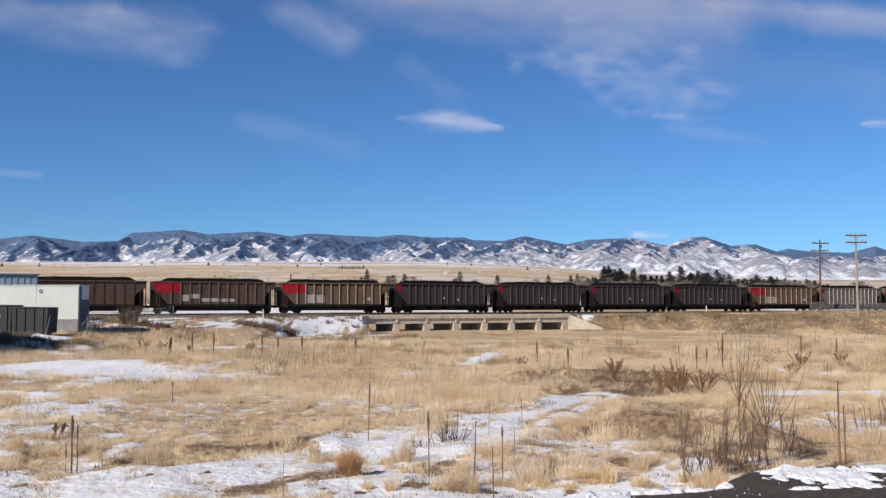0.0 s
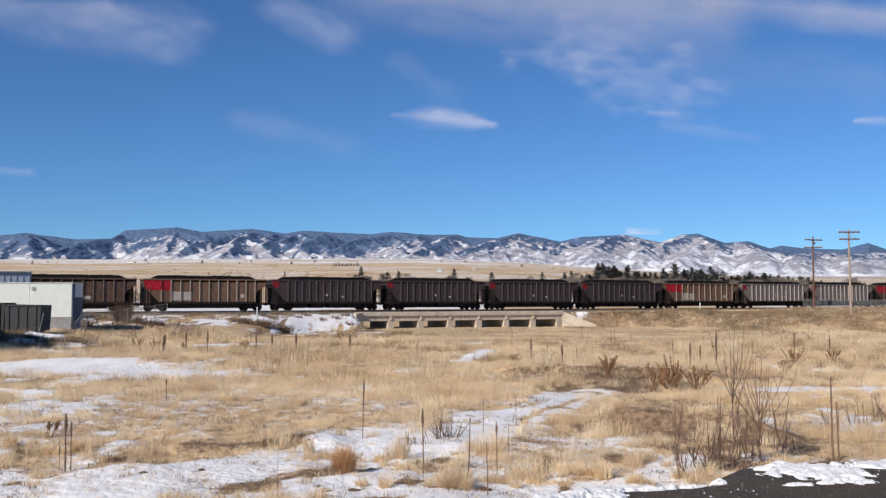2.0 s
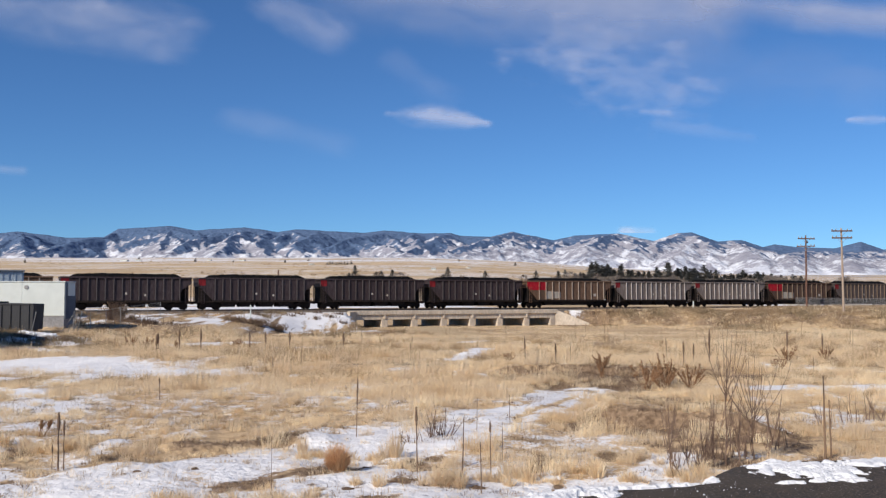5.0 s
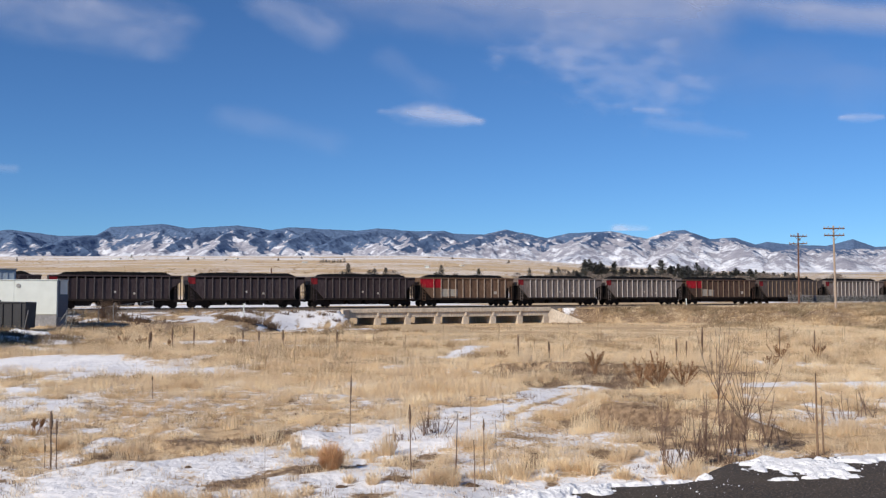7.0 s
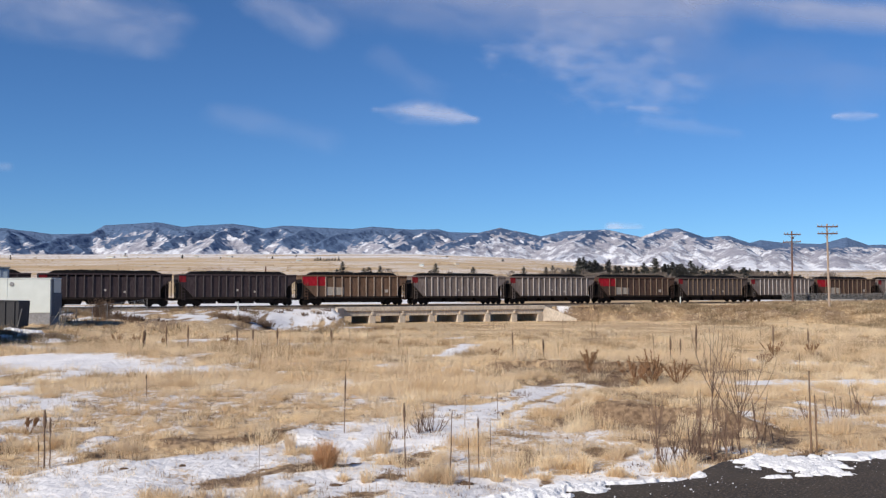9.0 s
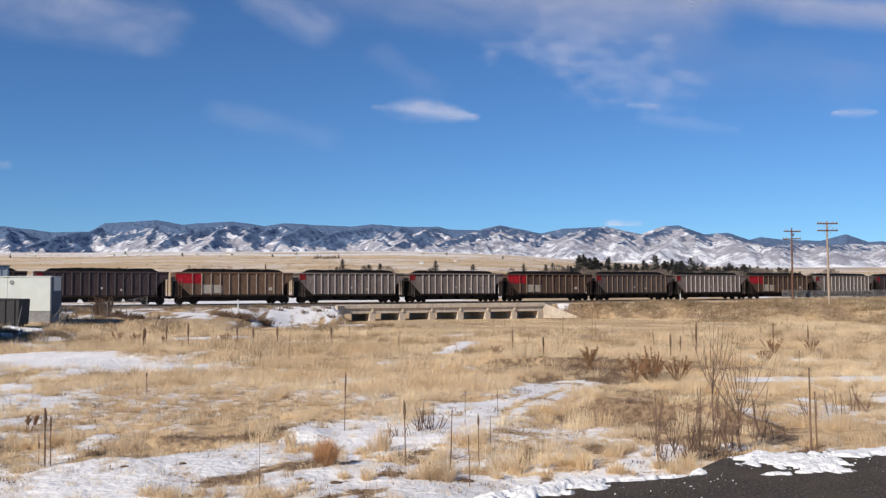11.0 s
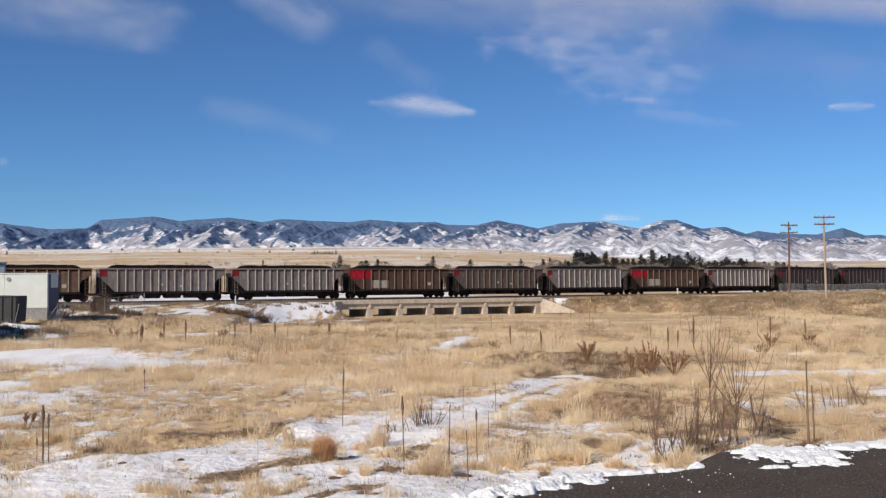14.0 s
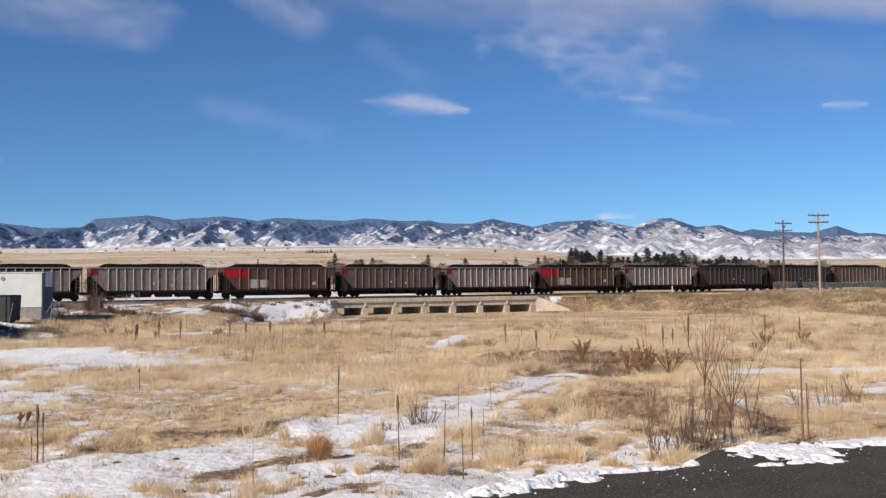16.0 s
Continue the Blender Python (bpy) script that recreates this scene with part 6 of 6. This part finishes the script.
CONIFERS = [make_conifer(601, 10.0, 2.5), make_conifer(602, 10.0, 3.2), make_conifer(603, 10.0, 2.1), make_conifer(604, 10.0, 3.9)]
BARES = [make_bare_tree(611, 6.0, 0.8), make_bare_tree(612, 6.0, 1.0), make_bare_tree(613, 6.0, 0.6)]
used = set()


def plant(kinds, slope, y, height, rnd, k=None):
    """A tree in the direction slope (x / y) at the depth y."""
    ob = kinds[rnd.randrange(len(kinds)) if k is None else k]
    x = slope * y
    size = height * 0.92 / 10.0 if kinds is CONIFERS else height * 1.2 / 6.0
    wide = 1.15 if kinds is CONIFERS else 1.4
    m = pose(x, y, ground_z(x, y) - 0.2, 0, 0, rnd.uniform(0, 360)) @ Matrix.Diagonal((size * wide * rnd.uniform(0.8, 1.2), size * wide * rnd.uniform(0.8, 1.2), size * rnd.uniform(0.8, 1.12), 1))
    if ob.name in used:
        return copy_thing(ob, m)
    used.add(ob.name)
    ob.matrix_basis = m
    return ob


rnd = random.Random(9)
for slope, h, k in ((-0.087, 8, 3), (-0.081, 9.5, 1), (-0.076, 8, 3), (-0.058, 10.0, 3), (-0.053, 8.5, 1), (-0.041, 9, 0), (0.013, 10.5, 3), (0.018, 9, 1), (0.058, 9.0, 1), (0.064, 8.0, 0), (0.112, 9.5, 1), (0.116, 8.0, 3), (0.136, 10, 2), (0.143, 8.5, 1)):
    plant(CONIFERS, slope, 400 + rnd.uniform(-25, 25), h * 1.08, rnd, k)
for i in range(60):
    plant(CONIFERS, rnd.uniform(0.155, 0.41), 410 + rnd.uniform(-40, 60), rnd.uniform(7.5, 9.8), rnd, rnd.choice((0, 1, 3)))
for i in range(170):
    u = i / 169
    slope = 0.155 + 0.245 * u + rnd.uniform(-0.004, 0.004)
    h = float(np.interp(slope, [0.15, 0.168, 0.175, 0.2, 0.21, 0.245, 0.255, 0.285, 0.30, 0.36, 0.375, 0.41], [9, 12, 14.5, 13.5, 11, 11, 13.5, 12, 11, 11, 9, 8])) + rnd.uniform(-2.2, 0.8)
    plant(CONIFERS, slope, 420 + rnd.uniform(-40, 70), 1.1 * max(h, 5), rnd)
for i in range(170):
    slope = rnd.choice((rnd.uniform(-0.09, 0.16), rnd.uniform(0.12, 0.45), rnd.uniform(0.12, 0.45)))
    plant(BARES, slope, rnd.uniform(300, 400), rnd.uniform(4.4, 6.6) * (1.0 if slope > 0.13 else 0.9), rnd)
for slope, h in ((-0.338, 3.6), (-0.33, 4.2), (-0.325, 3.8), (-0.377, 3.0)):
    plant(BARES, slope, 190, h, rnd)
for i in range(9):
    plant(CONIFERS, -0.110 + 0.0031 * i + rnd.uniform(-0.0008, 0.0008), 1250, rnd.uniform(5, 8), rnd)
for slope in (0.35, 0.378, 0.456, 0.475, 0.49):
    plant(CONIFERS, slope, 520, rnd.uniform(6, 9), rnd)
for slope in (-0.31, -0.25, -0.21, -0.47, -0.43, -0.155, -0.13, 0.005, 0.03, 0.09):
    plant(CONIFERS, slope, rnd.uniform(1400, 1900), rnd.uniform(6, 10), rnd)


# ---- brush by the yard, posts, fences, far houses ----
def make_brush(x, y, height, wide, count, seed):
    rnd = random.Random(seed)
    root = tagged(new("dense_brush"), "tangled dark brown leafless bush beside the yard", "bush", group="bushes")
    root.matrix_world = pose(x, y, ground_z(x, y))
    segs = []
    for k in range(count):
        a = rnd.uniform(0, math.tau)
        twiggy(rnd, (rnd.gauss(0, 0.3) * wide, rnd.uniform(-0.4, 0.4), -0.05), (math.cos(a) * 0.7, math.sin(a) * 0.6, 1), height * rnd.uniform(0.25, 0.95), 0.05, 1, segs, 0.45)
    tube_part("crown", segs, STALK, root, sides=3)


make_brush(-33.0, 99.0, 2.1, 0.85, 330, 1)
make_brush(-32.6, 75.5, 0.6, 1.5, 90, 61)
make_brush(-31.0, 74.6, 0.55, 1.4, 80, 62)
make_brush(-34.6, 74.4, 0.65, 1.5, 90, 63)
make_brush(-29.6, 76.2, 0.6, 1.2, 80, 64)
make_brush(-36.8, 72.0, 0.7, 1.5, 90, 65)
make_brush(-31.2, 97.0, 1.1, 2.4, 130, 2)
make_brush(-29.0, 96.4, 0.8, 2.2, 140, 12)
make_brush(-35.6, 76.0, 0.9, 1.6, 120, 13)
make_brush(-33.9, 73.0, 0.7, 1.8, 120, 14)
make_brush(-19.8, 107.0, 1.1, 2.2, 190, 3)
make_brush(-17.8, 108.4, 1.0, 2.0, 170, 4)
make_brush(-22.0, 105.5, 0.8, 2.0, 120, 5)
for k, (s, q) in enumerate(((19.0, 7.0), (20.4, 9.2), (21.6, 6.2), (22.6, 8.6), (23.5, 10.4), (24.2, 7.2), (17.2, 8.4), (15.4, 6.8), (13.0, 9.0), (10.6, 7.4), (64.6, 6.2), (66.2, 8.0), (68.0, 6.6), (70.5, 9.0))):
    spot = on_track(s, q)
    make_brush(spot.x, spot.y, 0.55 + 0.12 * (k % 3), 1.3, 34, 40 + k)
make_brush(-29.0, 95.0, 0.8, 1.5, 18, 6)
make_brush(-26.8, 97.0, 0.7, 1.4, 16, 7)
make_brush(-34.5, 93.0, 1.0, 1.6, 50, 8)


def make_post(x, y, height, radius, mat, label):
    ob = tagged(new("marker_post"), label, "post", group="marker posts")
    ob.matrix_world = pose(x, y, ground_z(x, y))
    bm = bmesh.new()
    rod(bm, (0, 0, -0.3), (0, 0, height), radius, radius * 0.9, 8)
    part("post", bm, mat, ob)
    bm = bmesh.new()
    rod(bm, (0, 0, height), (0, 0, height + 0.06), radius * 1.1, radius * 0.6, 8)
    part("cap", bm, mat, ob)


make_post(41.7, 149.0, 1.35, 0.10, WHITE, "slim white marker post beside the track")
make_post(-21.3, 111.5, 1.5, 0.08, WHITE, "slim white marker post in snowy grass")
make_post(-31.3, 193.0, 7.2, 0.16, DARKWOOD, "dark wooden mast beyond the railway")


def make_fence(ends, height, gap, wire, label):
    """A chain-link fence: posts, top rail and wire mesh."""
    (x0, y0), (x1, y1) = ends
    root = tagged(new("chain_link_fence"), label, "fence", group="fences")
    length = math.hypot(x1 - x0, y1 - y0)
    n = int(length / gap)
    for k in range(n + 1):
        u = k / n
        x, y = x0 + (x1 - x0) * u, y0 + (y1 - y0) * u
        z = ground_z(x, y)
        tube_part("post", [((x, y, z - 0.2), (x, y, z + height), 0.032, 0.032)], GREY, root, sides=6)
    pts = [(x0 + (x1 - x0) * k / n, y0 + (y1 - y0) * k / n) for k in range(n + 1)]
    pts = [(x, y, ground_z(x, y)) for x, y in pts]
    for a, b in zip(pts, pts[1:]):
        tube_part("top_rail", [((a[0], a[1], a[2] + height), (b[0], b[1], b[2] + height), 0.014, 0.014)], GREY, root)
    segs = []
    for a, b in zip(pts, pts[1:]):
        m = 22
        for i in range(-8, m):
            for flip in (0, 1):
                u0, u1 = i / m, (i + 8) / m
                z0, z1 = (0.05, height) if not flip else (height, 0.05)
                c0, c1 = max(u0, 0), min(u1, 1)
                h0, h1 = z0 + (z1 - z0) * (c0 - u0) / (u1 - u0), z0 + (z1 - z0) * (c1 - u0) / (u1 - u0)
                p = [a[j] + (b[j] - a[j]) * c0 for j in range(3)]
                q = [a[j] + (b[j] - a[j]) * c1 for j in range(3)]
                if c1 > c0:
                    segs.append(((p[0], p[1], p[2] + h0), (q[0], q[1], q[2] + h1), wire, wire))
    tube_part("wire_mesh", segs, GREY, root, sides=3)


make_fence([(58.5, 150.0), (92.0, 166.0)], 1.55, 3.0, 0.014, "grey chain-link fence in front of the railway")
make_fence([(-33.0, 87.5), (-29.5, 103.0)], 1.7, 2.6, 0.002, "grey chain-link fence beside the white shed")
for k, (u, y, lean) in enumerate(((-33.6, 79.6, 12), (-32.7, 83.6, 34), (-32.3, 84.0, 30), (-31.9, 84.2, 26), (-31.6, 84.6, 12), (-37.1, 78.5, 6))):
    ob = tagged(new("leaning_pole"), "thin grey steel pole leaning in the yard", "pole", group="leaning poles")
    ob.matrix_world = pose(u, y, ground_z(u, y), 0, lean, 0)
    tube_part("pole", [((0, 0, -0.2), (0, 0, 1.9), 0.035, 0.03)], GREY, ob, sides=6)
    tube_part("cap", [((0, 0, 1.9), (0, 0, 1.96), 0.045, 0.03)], GREY, ob, sides=6)


def make_house(slope, y, w, h, seed):
    x = slope * y
    root = tagged(new("distant_house"), "small pale house far across the plain", "house", group="distant houses")
    root.matrix_world = pose(x, y, ground_z(x, y) - 0.3, 0, 0, seed * 17 % 40 - 20)
    bm = bmesh.new()
    box(bm, -w / 2, w / 2, -4, 4, 0, h, 0.05)
    part("wall", bm, WHITE, root)
    bm = bmesh.new()
    v = [bm.verts.new(p) for p in ((-w / 2 - 0.4, -4.4, h), (w / 2 + 0.4, -4.4, h), (w / 2 + 0.4, 4.4, h), (-w / 2 - 0.4, 4.4, h), (-w / 2 - 0.4, 0, h + 1.3), (w / 2 + 0.4, 0, h + 1.3))]
    for f in ((0, 1, 5, 4), (2, 3, 4, 5), (1, 2, 5), (3, 0, 4), (3, 2, 1, 0)):
        bm.faces.new([v[i] for i in f])
    part("roof", bm, CONCRETE, root)
    for k in (-1, 1):
        bm = bmesh.new()
        box(bm, k * w * 0.25 - 0.4, k * w * 0.25 + 0.4, -4.06, -3.95, h * 0.45, h * 0.75)
        part("window", bm, NAVY, root)


for k, (slope, y, w, h) in enumerate(((0.003, 900, 8, 5.5), (-0.127, 1300, 14, 4.0), (-0.325, 1700, 26, 5), (-0.31, 1720, 16, 5), (-0.2, 1800, 18, 4), (0.19, 1500, 12, 4), (0.04, 1100, 7, 3.5), (-0.235, 1760, 12, 4))):
    make_house(slope, y, w * 0.5, h * 0.42, k + 1)


# ---- what moves ----
def motions():
    times = [0.0, 2.0, 4.0, 6.0, 8.0, 10.0, 12.0, 14.0, 16.0]
    for car, s in TRAIN:
        walk(car, [(t, pose(*on_track(s - SPEED * t, 0, RAIL_Z), 0, 0, TRACK_TURN)) for t in times])
    turns = [k / 15 for k in range(241)]
    for wheelset in [o for o in scene.objects if o.name.split(".")[0] == "wheelset"]:
        at = wheelset.location.copy()
        walk(wheelset, [(t, pose(at.x, at.y, at.z, 0, -math.degrees(SPEED * t / 0.455), 0)) for t in turns])


motions()
